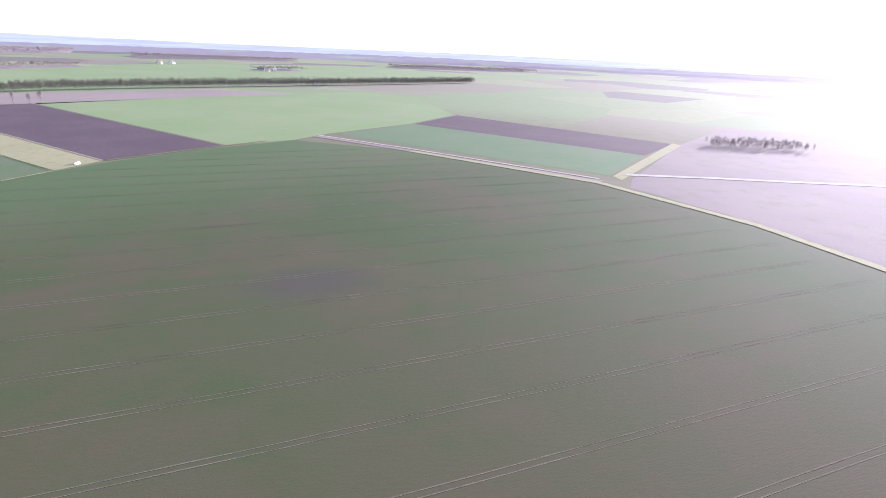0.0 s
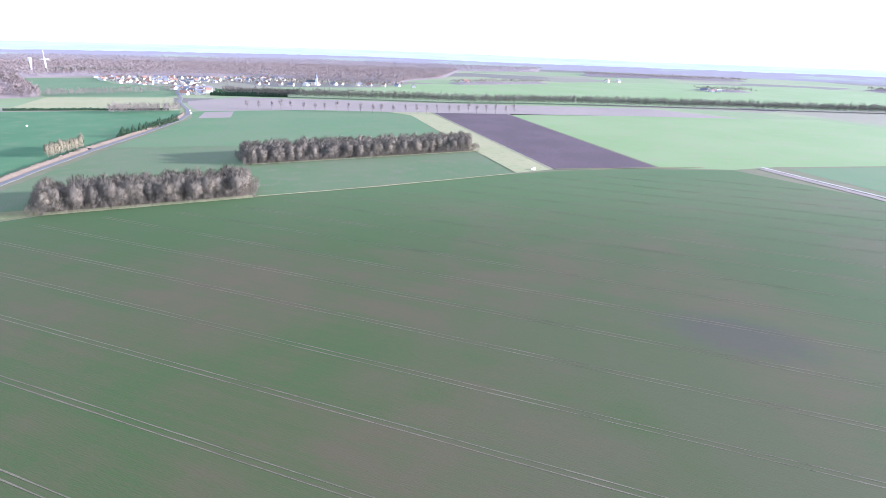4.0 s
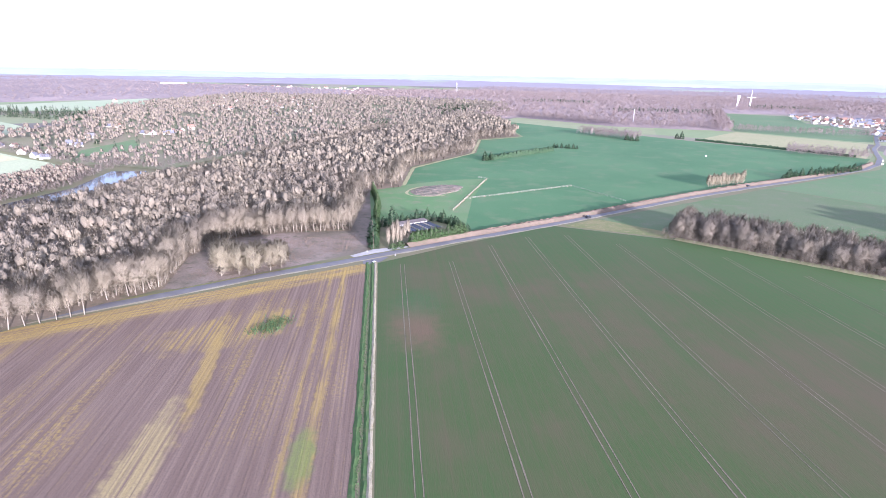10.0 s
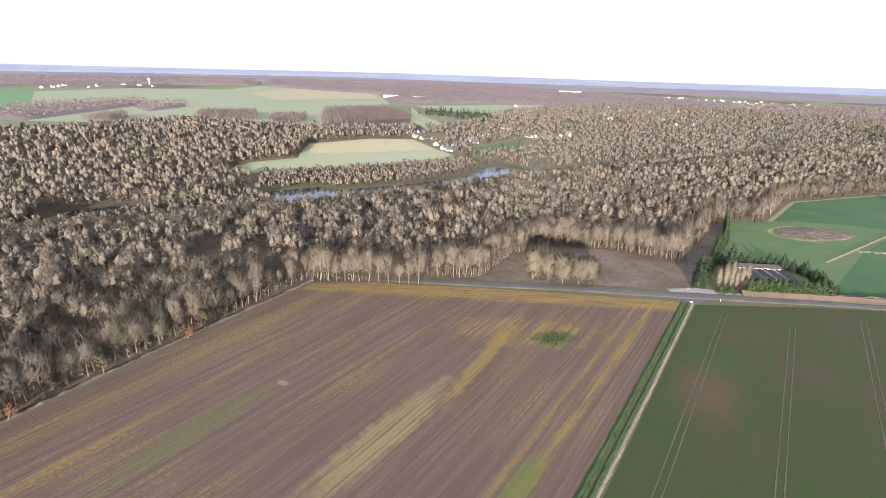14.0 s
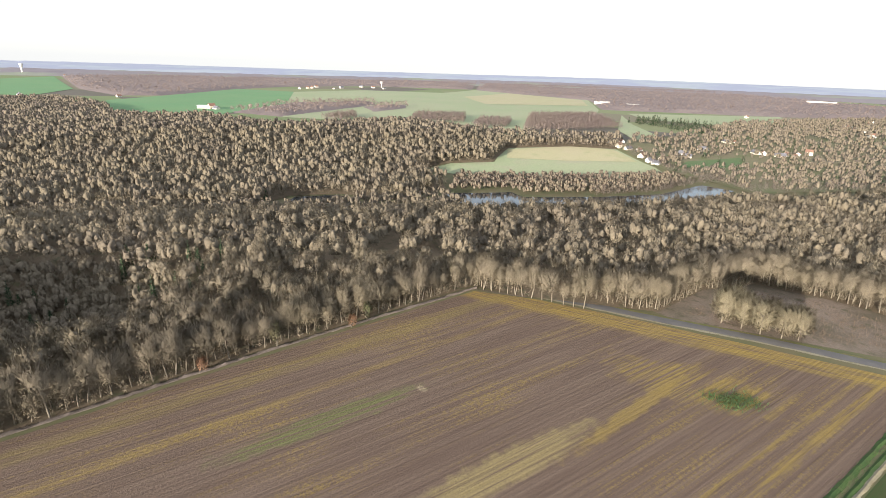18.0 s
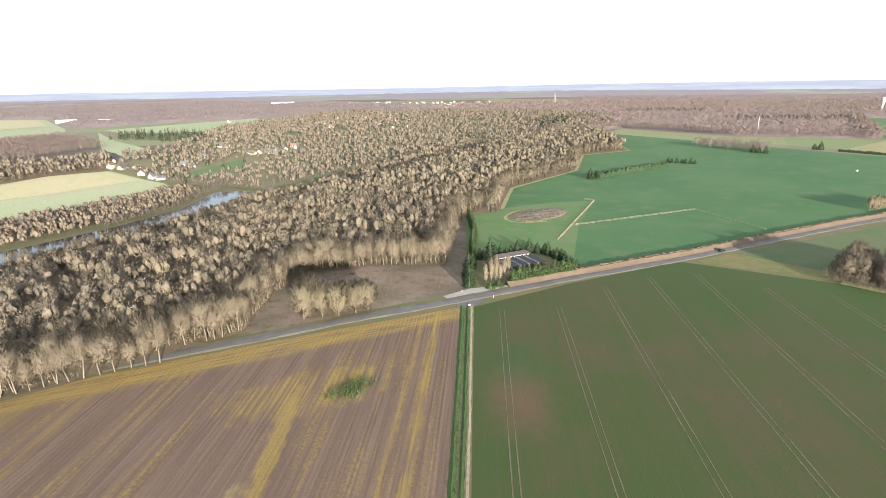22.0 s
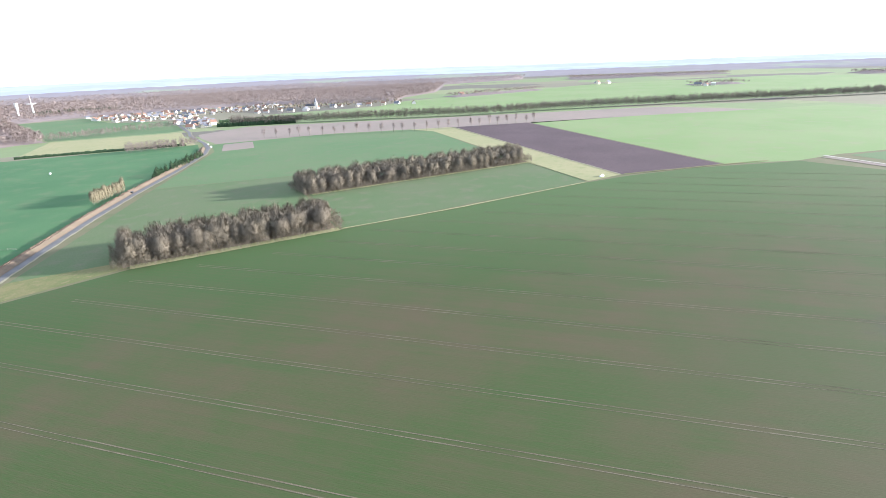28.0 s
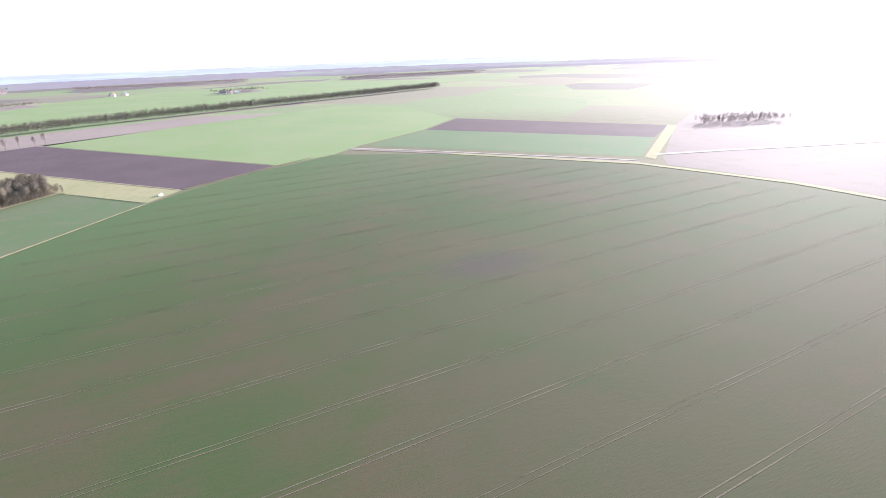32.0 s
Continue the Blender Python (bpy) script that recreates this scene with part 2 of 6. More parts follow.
def farmland_material():
    """Patchwork farmland: grass, cereal, straw and plough in large plots, rough grass about the plateau's woods."""
    n = Nodes("mixed_farmland", 0.95)
    cells = n.put("TexVoronoi", n.p)
    cells.inputs["Scale"].default_value = 0.0042
    pick = n.put("SeparateColor", cells.outputs["Color"]).outputs[0]
    col = n.mix(n.ramp(pick, 0.25, 0.35), (0.165, 0.205, 0.095), (0.200, 0.215, 0.110))
    col = n.mix(n.ramp(pick, 0.55, 0.6), col, (0.19, 0.165, 0.115))
    col = n.mix(n.ramp(pick, 0.75, 0.8), col, (0.12, 0.10, 0.09))
    f = n.noise(0.06, 4)
    col = n.mix(n.math("MULTIPLY", n.ramp(f, 0.35, 0.7), 0.4), col, (0.145, 0.165, 0.085))
    flat = n.put("VectorMath", n.p, (1, 1, 0), operation="MULTIPLY").outputs[0]
    r = n.put("VectorMath", flat, operation="LENGTH").outputs["Value"]
    return n.done(n.mix(n.ramp(r, 900, 620), col, n.mix(n.ramp(f, 0.4, 0.7), (0.135, 0.120, 0.068), (0.105, 0.112, 0.055))))


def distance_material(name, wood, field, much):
    """Woods and fields of the skyline, in broad patches, with distance haze mixed into their colours."""
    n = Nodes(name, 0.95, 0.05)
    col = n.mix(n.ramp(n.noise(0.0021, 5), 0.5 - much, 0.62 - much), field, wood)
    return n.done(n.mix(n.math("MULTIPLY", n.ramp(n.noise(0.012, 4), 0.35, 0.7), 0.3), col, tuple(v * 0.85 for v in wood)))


def road_material():
    n = Nodes("worn_asphalt", 0.8, 0.3)
    col = n.mix(n.ramp(n.noise(0.15, 4), 0.3, 0.7), (0.115, 0.108, 0.108), (0.150, 0.140, 0.134))
    f = n.noise(4, 3)
    return n.done(n.mix(n.math("MULTIPLY", f, 0.4), col, (0.055, 0.055, 0.058)), f, 0.2, 0.02)


def water_material():
    n = Nodes("pond_water", 0.08, 0.5)
    w = n.noise(0.6, 3)
    return n.done(n.mix(n.ramp(n.noise(0.02, 2), 0.3, 0.7), (0.020, 0.026, 0.032), (0.035, 0.042, 0.045)), w, 0.03, 0.1)


M = {
    "ground": farmland_material(),
    # both skyline tones carry painted haze, bluer in the outer ring
    "distance": distance_material("hazed_skyline", (0.233, 0.209, 0.222), (0.252, 0.273, 0.213), 0.14),
    "far_distance": distance_material("haze_blue_skyline", (0.329, 0.352, 0.436), (0.373, 0.408, 0.452), 0.08),
    "litter": patchy("leaf_litter", (0.158, 0.121, 0.082), (0.194, 0.149, 0.101), (0.084, 0.089, 0.047), 0.03, 0.2, 1.5),
    "crop": crop_material(),
    "stubble": stubble_material(),
    "road": road_material(),
    "water": water_material(),
    "pasture": patchy("grazed_pasture", (0.054, 0.125, 0.050), (0.070, 0.143, 0.059), (0.098, 0.141, 0.067), 0.010, 0.05, 1.2),
    "paddock": patchy("rough_paddock", (0.085, 0.160, 0.057), (0.119, 0.170, 0.076), (0.142, 0.155, 0.081), 0.02, 0.12, 1.2),
    # pale_green, lime_west and straw_west hold some distance haze in their colour
    "pale_green": patchy("hazed_pale_cereal", (0.290, 0.335, 0.195), (0.325, 0.345, 0.215), (0.33, 0.32, 0.22), 0.004, 0.03, 0.5),
    "wheat": patchy("green_cereal", (0.088, 0.149, 0.063), (0.108, 0.153, 0.070), (0.124, 0.144, 0.078), 0.010, 0.07, 1.0),
    "dull_wheat": patchy("thin_cereal", (0.088, 0.128, 0.054), (0.107, 0.130, 0.065), (0.128, 0.130, 0.077), 0.012, 0.08, 1.0),
    "lime": patchy("bright_cereal", (0.162, 0.228, 0.086), (0.192, 0.240, 0.106), (0.204, 0.216, 0.114), 0.008, 0.05, 1.0),
    "lime_west": patchy("hazed_lush_cereal", (0.135, 0.265, 0.125), (0.155, 0.275, 0.130), (0.17, 0.255, 0.135), 0.006, 0.04, 1.0),
    "garden": patchy("garden_ground", (0.150, 0.150, 0.085), (0.185, 0.160, 0.105), (0.125, 0.150, 0.070), 0.012, 0.06, 0.8),
    "straw_west": patchy("hazed_pale_straw", (0.40, 0.37, 0.22), (0.42, 0.37, 0.24), (0.34, 0.34, 0.19), 0.01, 0.05, 0.8),
    "plough": patchy("dark_plough", (0.079, 0.053, 0.057), (0.094, 0.064, 0.068), (0.066, 0.044, 0.050), 0.02, 0.3, 1.6, bump=0.6),
    "dry": patchy("dry_grass", (0.259, 0.248, 0.127), (0.286, 0.259, 0.138), (0.209, 0.220, 0.099), 0.02, 0.15, 1.4),
    "lavender": patchy("pale_fallow", (0.220, 0.176, 0.150), (0.245, 0.192, 0.165), (0.20, 0.182, 0.132), 0.01, 0.09, 1.0),
    "fallow": patchy("brown_fallow", (0.190, 0.150, 0.140), (0.215, 0.170, 0.150), (0.16, 0.15, 0.10), 0.012, 0.06, 1.0),
    "verge": patchy("verge_grass", (0.120, 0.135, 0.050), (0.175, 0.155, 0.070), (0.20, 0.165, 0.085), 0.05, 0.35, 1.5),
    "bank": patchy("rusty_bank", (0.135, 0.100, 0.072), (0.165, 0.122, 0.088), (0.115, 0.10, 0.06), 0.05, 0.35, 1.5),
    "pale": patchy("pale_dry_grass", (0.27, 0.24, 0.17), (0.23, 0.20, 0.135), (0.17, 0.16, 0.09), 0.05, 0.5, 2.0),
    "ditch": patchy("ditch_grass", (0.045, 0.085, 0.028), (0.060, 0.100, 0.032), (0.09, 0.10, 0.045), 0.06, 0.4, 1.5),
    "scrub": patchy("brown_scrub", (0.120, 0.105, 0.075), (0.185, 0.145, 0.115), (0.085, 0.085, 0.055), 0.07, 0.3, 1.2),
    "cleared": patchy("cleared_ground", (0.130, 0.108, 0.078), (0.220, 0.172, 0.138), (0.100, 0.092, 0.056), 0.035, 0.22, 0.9),
    "rut": patchy("bare_rut_soil", (0.121, 0.103, 0.067), (0.147, 0.124, 0.084), (0.086, 0.083, 0.046), 0.03, 0.2, 2.0),
    "track": patchy("chalky_track", (0.38, 0.35, 0.30), (0.33, 0.30, 0.25), (0.25, 0.25, 0.17), 0.04, 0.3, 1.5),
    "gravel": patchy("pale_gravel", (0.36, 0.34, 0.31), (0.31, 0.29, 0.27), (0.24, 0.23, 0.2), 0.1, 0.5, 2.5),
    # far woods: distance haze is put into this mauve canopy colour
    "canopy": patchy("hazed_far_canopy", (0.200, 0.158, 0.150), (0.230, 0.185, 0.172), (0.165, 0.132, 0.132), 0.004, 0.045, 0.15),
    "bark": plant("grey_bark", (0.20, 0.172, 0.132), (0.27, 0.235, 0.18), (0.15, 0.13, 0.10), 0.1),
    "twig": plant("bare_twigs", (0.239, 0.200, 0.140), (0.305, 0.255, 0.185), (0.191, 0.161, 0.114)),
    "bark_dark": plant("dark_bark", (0.14, 0.12, 0.095), (0.18, 0.155, 0.12), (0.11, 0.09, 0.07), 0.1),
    # twigs of distant trees, lightened and tinted mauve in place of haze
    "twig_hazed": plant("hazed_far_twigs", (0.259, 0.205, 0.179), (0.319, 0.255, 0.224), (0.220, 0.174, 0.155), 0.05),
    "twig_red": plant("russet_twigs", (0.235, 0.165, 0.130), (0.285, 0.195, 0.160), (0.18, 0.13, 0.10)),
    "twig_pale": plant("pale_twigs", (0.24, 0.205, 0.135), (0.29, 0.25, 0.165), (0.19, 0.16, 0.105)),
    "twig_dark": plant("dark_twigs", (0.168, 0.138, 0.116), (0.220, 0.182, 0.154), (0.140, 0.115, 0.096)),
    "twig_copse": plant("copse_twigs", (0.225, 0.190, 0.138), (0.290, 0.245, 0.182), (0.170, 0.145, 0.108)),
    "hedge_brown": plant("brown_hedge_twigs", (0.150, 0.105, 0.075), (0.195, 0.138, 0.098), (0.13, 0.095, 0.065)),
    # inner crown caps: the crown's own shade is put into this darker tone
    "shaded_twig": plant("shaded_inner_twigs", (0.164, 0.137, 0.096), (0.204, 0.171, 0.124), (0.138, 0.116, 0.086), 0.09),
    "copper": plant("copper_leaves", (0.20, 0.115, 0.07), (0.24, 0.13, 0.08), (0.17, 0.10, 0.06)),
    "needle": plant("evergreen_needles", (0.022, 0.045, 0.024), (0.036, 0.066, 0.030), (0.05, 0.078, 0.038)),
    "ivy_dull": plant("ivy_on_twigs", (0.115, 0.125, 0.060), (0.150, 0.145, 0.075), (0.15, 0.13, 0.085)),
    "ivy": plant("ivy_leaves", (0.040, 0.078, 0.026), (0.060, 0.105, 0.036), (0.085, 0.12, 0.05)),
    "white_wall": plain("white_render", (0.64, 0.61, 0.57), 0.85, 0.12),
    "cream_wall": plain("cream_render", (0.70, 0.62, 0.50), 0.85, 0.15),
    "tile": plain("red_brown_tiles", (0.26, 0.15, 0.11), 0.8, 0.35, 0.8),
    "slate": plain("grey_slates", (0.16, 0.16, 0.18), 0.6, 0.3, 0.8),
    "concrete": plain("pale_concrete", (0.66, 0.65, 0.63), 0.85, 0.12, 0.3),
    # near-black tone that stands for the shadow inside the kennel runs
    "shade_sheet": plain("shade_dark_sheets", (0.030, 0.034, 0.050), 0.55, 0.35, 0.5),
    "brown_sheet": plain("weathered_brown_sheets", (0.15, 0.125, 0.11), 0.8, 0.35, 0.5),
    "steel": plain("galvanised_steel", (0.55, 0.55, 0.56), 0.45, 0.15, 1.0, 0.7),
    "wood": plain("weathered_timber", (0.40, 0.36, 0.29), 0.9, 0.3, 2.0),
    "car_dark": plain("dark_car_paint", (0.025, 0.028, 0.035), 0.3, 0.1),
    "car_white": plain("white_car_paint", (0.78, 0.78, 0.78), 0.3, 0.05),
    "glass": plain("car_glass", (0.02, 0.025, 0.03), 0.08, 0.1),
    "tyre": plain("tyre_rubber", (0.02, 0.02, 0.02), 0.9, 0.2),
    "tarp": plain("white_tarpaulin", (0.82, 0.82, 0.80), 0.6, 0.1),
    "opening": plain("dark_opening", (0.02, 0.02, 0.022), 0.4, 0.2),
}


# ---- the lie of the land
def smooth(a, b, x):
    k = np.clip((x - a) / (b - a), 0, 1)
    return k * k * (3 - 2 * k)


def land(x, y):
    """Height of the ground: a level plateau, a valley in the west, a hollow added to shade its trees, rising land far
    off.
    """
    x, y = np.asarray(x, float), np.asarray(y, float)
    d = x - (-408 + 0.14 * (y - 300))
    e = np.clip((np.abs(d) - 34) / np.where(d > 0, 150, 330), 0, 1)
    valley = -21.0 * np.cos(e * np.pi / 2) ** 2 * (1 - smooth(1000, 1700, y)) * smooth(-900, -300, y)
    # this dip is added so that the low sun misses the trees in it
    u, v = (x + 212) * 0.77 + (y + 66) * 0.64, (x + 212) * 0.64 - (y + 66) * 0.77
    hollow = -13.0 * np.exp(-(u / 44) ** 2 - (v / 32) ** 2) * smooth(146, 176, -x)
    # rise varies with bearing to fit the horizon line in the camera's view
    far = (34 + 26 * np.exp(-((np.arctan2(x, y) - 0.55) / 0.6) ** 2)) * np.clip((np.hypot(x, y) - 2200) / 2650, 0, 1) ** 1.3
    return valley + hollow + far


def inside(poly, x, y):
    hit = np.zeros(np.shape(x), bool)
    for (ax, ay), (bx, by) in zip(poly, poly[1:] + poly[:1]):
        cross = (ay > y) != (by > y)
        hit ^= cross & (x < (bx - ax) * (y - ay) / ((by - ay) or 1e-9) + ax)
    return hit


def link(name, verts, faces, mats, index=None, parent=None, label="", smooth_shade=False):
    """One mesh object from arrays of triangles, or from lists."""
    me = bpy.data.meshes.new(name)
    if isinstance(faces, np.ndarray):
        me.vertices.add(len(verts))
        me.vertices.foreach_set("co", np.asarray(verts, np.float32).ravel())
        me.loops.add(faces.size)
        me.loops.foreach_set("vertex_index", faces.astype(np.int32).ravel())
        me.polygons.add(len(faces))
        me.polygons.foreach_set("loop_start", np.arange(0, faces.size, faces.shape[1], dtype=np.int32))
    else:
        me.from_pydata([tuple(v) for v in verts], [], faces)
    for m in mats:
        me.materials.append(m)
    if index is not None:
        me.polygons.foreach_set("material_index", np.asarray(index, np.int32))
    if smooth_shade:
        me.polygons.foreach_set("use_smooth", np.ones(len(me.polygons), bool))
    me.update(calc_edges=True)
    ob = new(name, me)
    if parent is not None:
        ob.parent = parent
    if label:
        ob["label"] = label
    return ob


def part(name, bm, material, parent, label=""):
    me = bpy.data.meshes.new(name)
    bm.to_mesh(me)
    bm.free()
    me.materials.append(material)
    ob = new(name, me)
    ob.parent = parent
    if label:
        ob["label"] = label
    return ob


def thing(name, label, category, at=(0, 0, 0), turn=0.0, group=""):
    ob = new(name)
    ob.empty_display_size = 0.5
    ob.matrix_basis = pose(*at, 0, 0, turn)
    return tagged(ob, label, category, group)


def box(bm, centre, size, bevel=0.0):
    made = bmesh.ops.create_cube(bm, size=1.0, matrix=Matrix.Translation(centre) @ Matrix.Diagonal((*size, 1)))
    if bevel:
        edges = list({e for v in made["verts"] for e in v.link_edges})
        bmesh.ops.bevel(bm, geom=edges, offset=bevel, segments=2, affect="EDGES")
    return bm


def tube(bm, a, b, ra, rb, sides=8):
    a, b = Vector(a), Vector(b)
    m = Matrix.Translation((a + b) / 2) @ (b - a).to_track_quat("Z", "Y").to_matrix().to_4x4()
    bmesh.ops.create_cone(bm, cap_ends=True, segments=sides, radius1=ra, radius2=rb, depth=(b - a).length, matrix=m)
    return bm


def field(name, label, poly, material, lift=0.05, cell=0.0):
    """A field laid on the ground; cell: how finely it follows slopes."""
    bm = bmesh.new()
    bm.faces.new([bm.verts.new((x, y, 0)) for x, y in poly])
    bmesh.ops.triangulate(bm, faces=bm.faces[:])
    if cell:
        for axis in (0, 1):
            lo, hi = min(p[axis] for p in poly), max(p[axis] for p in poly)
            at = math.ceil(lo / cell) * cell
            while at < hi:
                co, no = [0, 0, 0], [0, 0, 0]
                co[axis], no[axis] = at, 1
                bmesh.ops.bisect_plane(bm, geom=bm.verts[:] + bm.edges[:] + bm.faces[:], plane_co=co, plane_no=no)
                at += cell
    for v in bm.verts:
        v.co.z = float(land(v.co.x, v.co.y)) + lift
    bmesh.ops.recalc_face_normals(bm, faces=bm.faces[:])
    if sum(f.normal.z for f in bm.faces) < 0:
        bmesh.ops.reverse_faces(bm, faces=bm.faces[:])
    ob = part(name, bm, material, None)
    return tagged(ob, label, "field", kind="structure")


def dense(line, step):
    """Points every step metres along a line."""
    pts = [Vector((*p, 0)) for p in line]
    out = []
    for a, b in zip(pts, pts[1:]):
        k = max(1, round((b - a).length / step))
        out += [a.lerp(b, i / k) for i in range(k)]
    return out + [pts[-1]]


def ribbon(name, line, profile, material, step=6.0, wobble=0.0, parent=None, lift=0.0, seed=1):
    """A strip along a line. profile: (offset to the left, height) across it."""
    rng = random.Random(seed)
    pts = dense(line, step)
    verts, faces, w = [], [], len(profile)
    for i, p in enumerate(pts):
        way = (pts[min(i + 1, len(pts) - 1)] - pts[max(i - 1, 0)]).normalized()
        left = Vector((-way.y, way.x, 0))
        for k, (off, h) in enumerate(profile):
            j = rng.uniform(-wobble, wobble)
            q = p + left * (off + j)
            verts.append((q.x, q.y, float(land(q.x, q.y)) + lift + h + (j * 0.5 if 0 < k < w - 1 else 0)))
    for i in range(len(pts) - 1):
        for k in range(w - 1):
            faces.append((i * w + k + 1, i * w + k, (i + 1) * w + k, (i + 1) * w + k + 1))
    if profile[0][0] > profile[-1][0]:
        faces = [f[::-1] for f in faces]
    return link(name, verts, faces, [material], parent=parent)


def offset(line, d):
    pts = [Vector((*p, 0)) for p in line]
    out = []
    for i, p in enumerate(pts):
        way = (pts[min(i + 1, len(pts) - 1)] - pts[max(i - 1, 0)]).normalized()
        out.append((p.x - way.y * d, p.y + way.x * d))
    return out


# ---- the large structure: ground, fields, road, ditch, water
def build_ground():
    radii = [0, 40, 80, 120, 160, 200] + [220 + 15 * i for i in range(54)] + [1040 * 1.055 ** i for i in range(28)]
    radii = [r for r in radii if r < 4600] + [4850]
    n = 288
    verts, faces = [(0, 0, 0)], []
    for r in radii[1:]:
        a = np.arange(n) * 2 * np.pi / n
        x, y = r * np.cos(a), r * np.sin(a)
        verts += list(zip(x, y, land(x, y)))
    for k in range(n):
        faces.append((0, 1 + k, 1 + (k + 1) % n))
    for i in range(len(radii) - 2):
        for k in range(n):
            a, b = 1 + i * n + k, 1 + i * n + (k + 1) % n
            faces.append((a, a + n, b + n, b))
    ob = link("ground", verts, faces, [M["ground"]], smooth_shade=True)
    tagged(ob, "wide open farmland reaching to a hazy horizon", "ground", kind="structure")


build_ground()


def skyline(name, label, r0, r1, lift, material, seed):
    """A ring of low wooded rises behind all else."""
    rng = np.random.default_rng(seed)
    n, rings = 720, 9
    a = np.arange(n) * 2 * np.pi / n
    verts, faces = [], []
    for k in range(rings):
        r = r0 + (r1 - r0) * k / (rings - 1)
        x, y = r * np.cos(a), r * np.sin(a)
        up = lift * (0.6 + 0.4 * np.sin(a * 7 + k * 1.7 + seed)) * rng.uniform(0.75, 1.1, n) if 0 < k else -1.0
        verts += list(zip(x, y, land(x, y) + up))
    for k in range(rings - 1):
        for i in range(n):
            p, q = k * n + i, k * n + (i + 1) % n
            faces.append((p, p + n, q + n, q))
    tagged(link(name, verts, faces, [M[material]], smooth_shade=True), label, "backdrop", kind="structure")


skyline("backdrop", "haze-tinted wooded rises and fields before the horizon", 2850, 3500, 11.0, "distance", 1)
skyline("backdrop", "farthest rises along the horizon, coloured blue for haze", 3500, 4850, 9.0, "far_distance", 2)

ROAD = [(-330, -26), (-230, 68), (-167, 128), (-130, 164), (-105, 190), (-66, 226.5), (-28, 264), (27, 315), (75, 364), (130, 419),
        (190, 474), (271, 543), (344, 611), (380, 655), (408, 705), (430, 755), (455, 810), (490, 868), (525, 940), (560, 1010), (640, 1090)]
DITCH = [(-62, 219), (-40.5, 147), (-19.4, 75), (25, -75), (75, -245)]
NORTH_EDGE = [(27, 309), (91, 296), (188, 246.5), (257, 210), (364, 160), (400, 138), (449, 98), (507, 29)]
EAST_EDGE = [(507, 29), (465, -77), (358, -205), (262, -260), (203, -276)]

big = field("field_young_cereal", "thin green winter cereal over brown soil with paired wheel ruts",
            [(-59.5, 219), (-25, 259), (24, 308)] + NORTH_EDGE[1:] + EAST_EDGE[1:] + [(80, -310), (77, -245), (27.5, -75), (-17, 75)], M["crop"])
field("field_stubble", "brown stubble field streaked with yellow straw along the drills",
      [(-65, 217), (-102, 183), (-130, 157), (-161, 126), (-177, 103), (-152, 34), (-136, -8), (-89, -125), (34, -120), (22, -75), (-22.5, 75)], M["stubble"])
field("pasture", "bright green grazed pasture beside the road",
      [(-28, 280), (20, 324), (68, 372), (123, 427), (183, 482), (264, 551), (337, 619), (372, 662), (395, 700), (228, 812), (78, 919), (-20, 987), (-90, 1033),
       (-40, 900), (-12, 778), (-66, 722), (-58, 596), (-102, 484), (-90, 392), (-78, 372), (-36, 360)], M["pasture"])
field("paddock", "rough pale green paddock between the wood and a fence",
      [(-112, 372), (-86, 292), (-46, 310), (-27, 283), (-33, 365), (-31, 446), (-60, 432), (-92, 402)], M["paddock"], 0.09)
field("clearing", "brown cleared ground with dead grass at the wood's edge",
      [(-131, 169), (-139, 166), (-153, 205), (-152, 238), (-125, 257), (-92, 270), (-118, 375), (-108, 374), (-82, 290), (-69, 240), (-70, 234)], M["cleared"], 0.06)
field("field_dull_cereal", "dull green cereal beside the road, partly in shade",
      [(31, 311), (205, 474), (292, 405), (243, 335), (189, 249), (92, 298)], M["dull_wheat"], 0.06)
field("field_dry_corner", "beige dry grass at the field corner by the road", [(30, 309.5), (91, 298.6), (97, 309), (52, 332)], M["verge"], 0.09)
field("field_between_woods", "thin green cereal between the two copses", [(190, 247.5), (246, 334), (425, 240), (366, 162)], M["dull_wheat"], 0.06)
field("field_green_cereal", "green winter cereal behind the long copse",
      [(206, 475), (362, 616), (399, 676), (412, 676), (536, 597), (606, 512), (600, 459), (425, 247), (250, 336), (293, 405)], M["wheat"], 0.06)
field("field_grass_strip", "strip of pale dry grass beside the plough",
      [(367, 161), (427, 241), (602, 462), (609, 508), (652, 466), (400, 146)], M["dry"], 0.07)
field("field_dark_plough", "dark brown freshly ploughed field", [(401, 145.5), (471, 82), (728, 378), (652, 458)], M["plough"], 0.06)
field("field_bright_cereal", "bright green cereal next to the plough",
      [(473, 80), (731, 376), (860, 236), (975, 93), (1070, 0), (990, -110), (745, -148), (640, -82), (552, 2), (509, 30)], M["lime"], 0.05)
field("field_far_green", "green strip in front of a far ploughed field", [(550, -6), (641, -88), (470, -292), (382, -222)], M["wheat"], 0.06)
field("field_far_plough", "brown ploughed field far off towards the sun", [(641, -88), (742, -152), (541, -356), (470, -292)], M["plough"], 0.06)
field("field_fallow", "pinkish brown fallow land beyond the field track",
      [(372, -236), (536, -362), (680, -500), (500, -900), (150, -800), (90, -330), (203, -280), (262, -264), (345, -222)], M["fallow"], 0.05)
field("field_margin", "grass margin between two far fields", [(368, -226), (380, -224), (545, -358), (533, -362)], M["dry"], 0.10)
field("field_pale_fallow", "pale pinkish fallow strip before a line of trees",
      [(409, 680), (440, 760), (470, 812), (575, 828), (650, 730), (760, 575), (868, 440), (1010, 250), (975, 96), (860, 239), (724, 369), (610, 513), (538, 600)], M["lavender"], 0.05)
field("field_bare_patch", "small bare pinkish patch by the road", [(409, 664), (443, 648), (402, 594), (368, 611)], M["lavender"], 0.12)
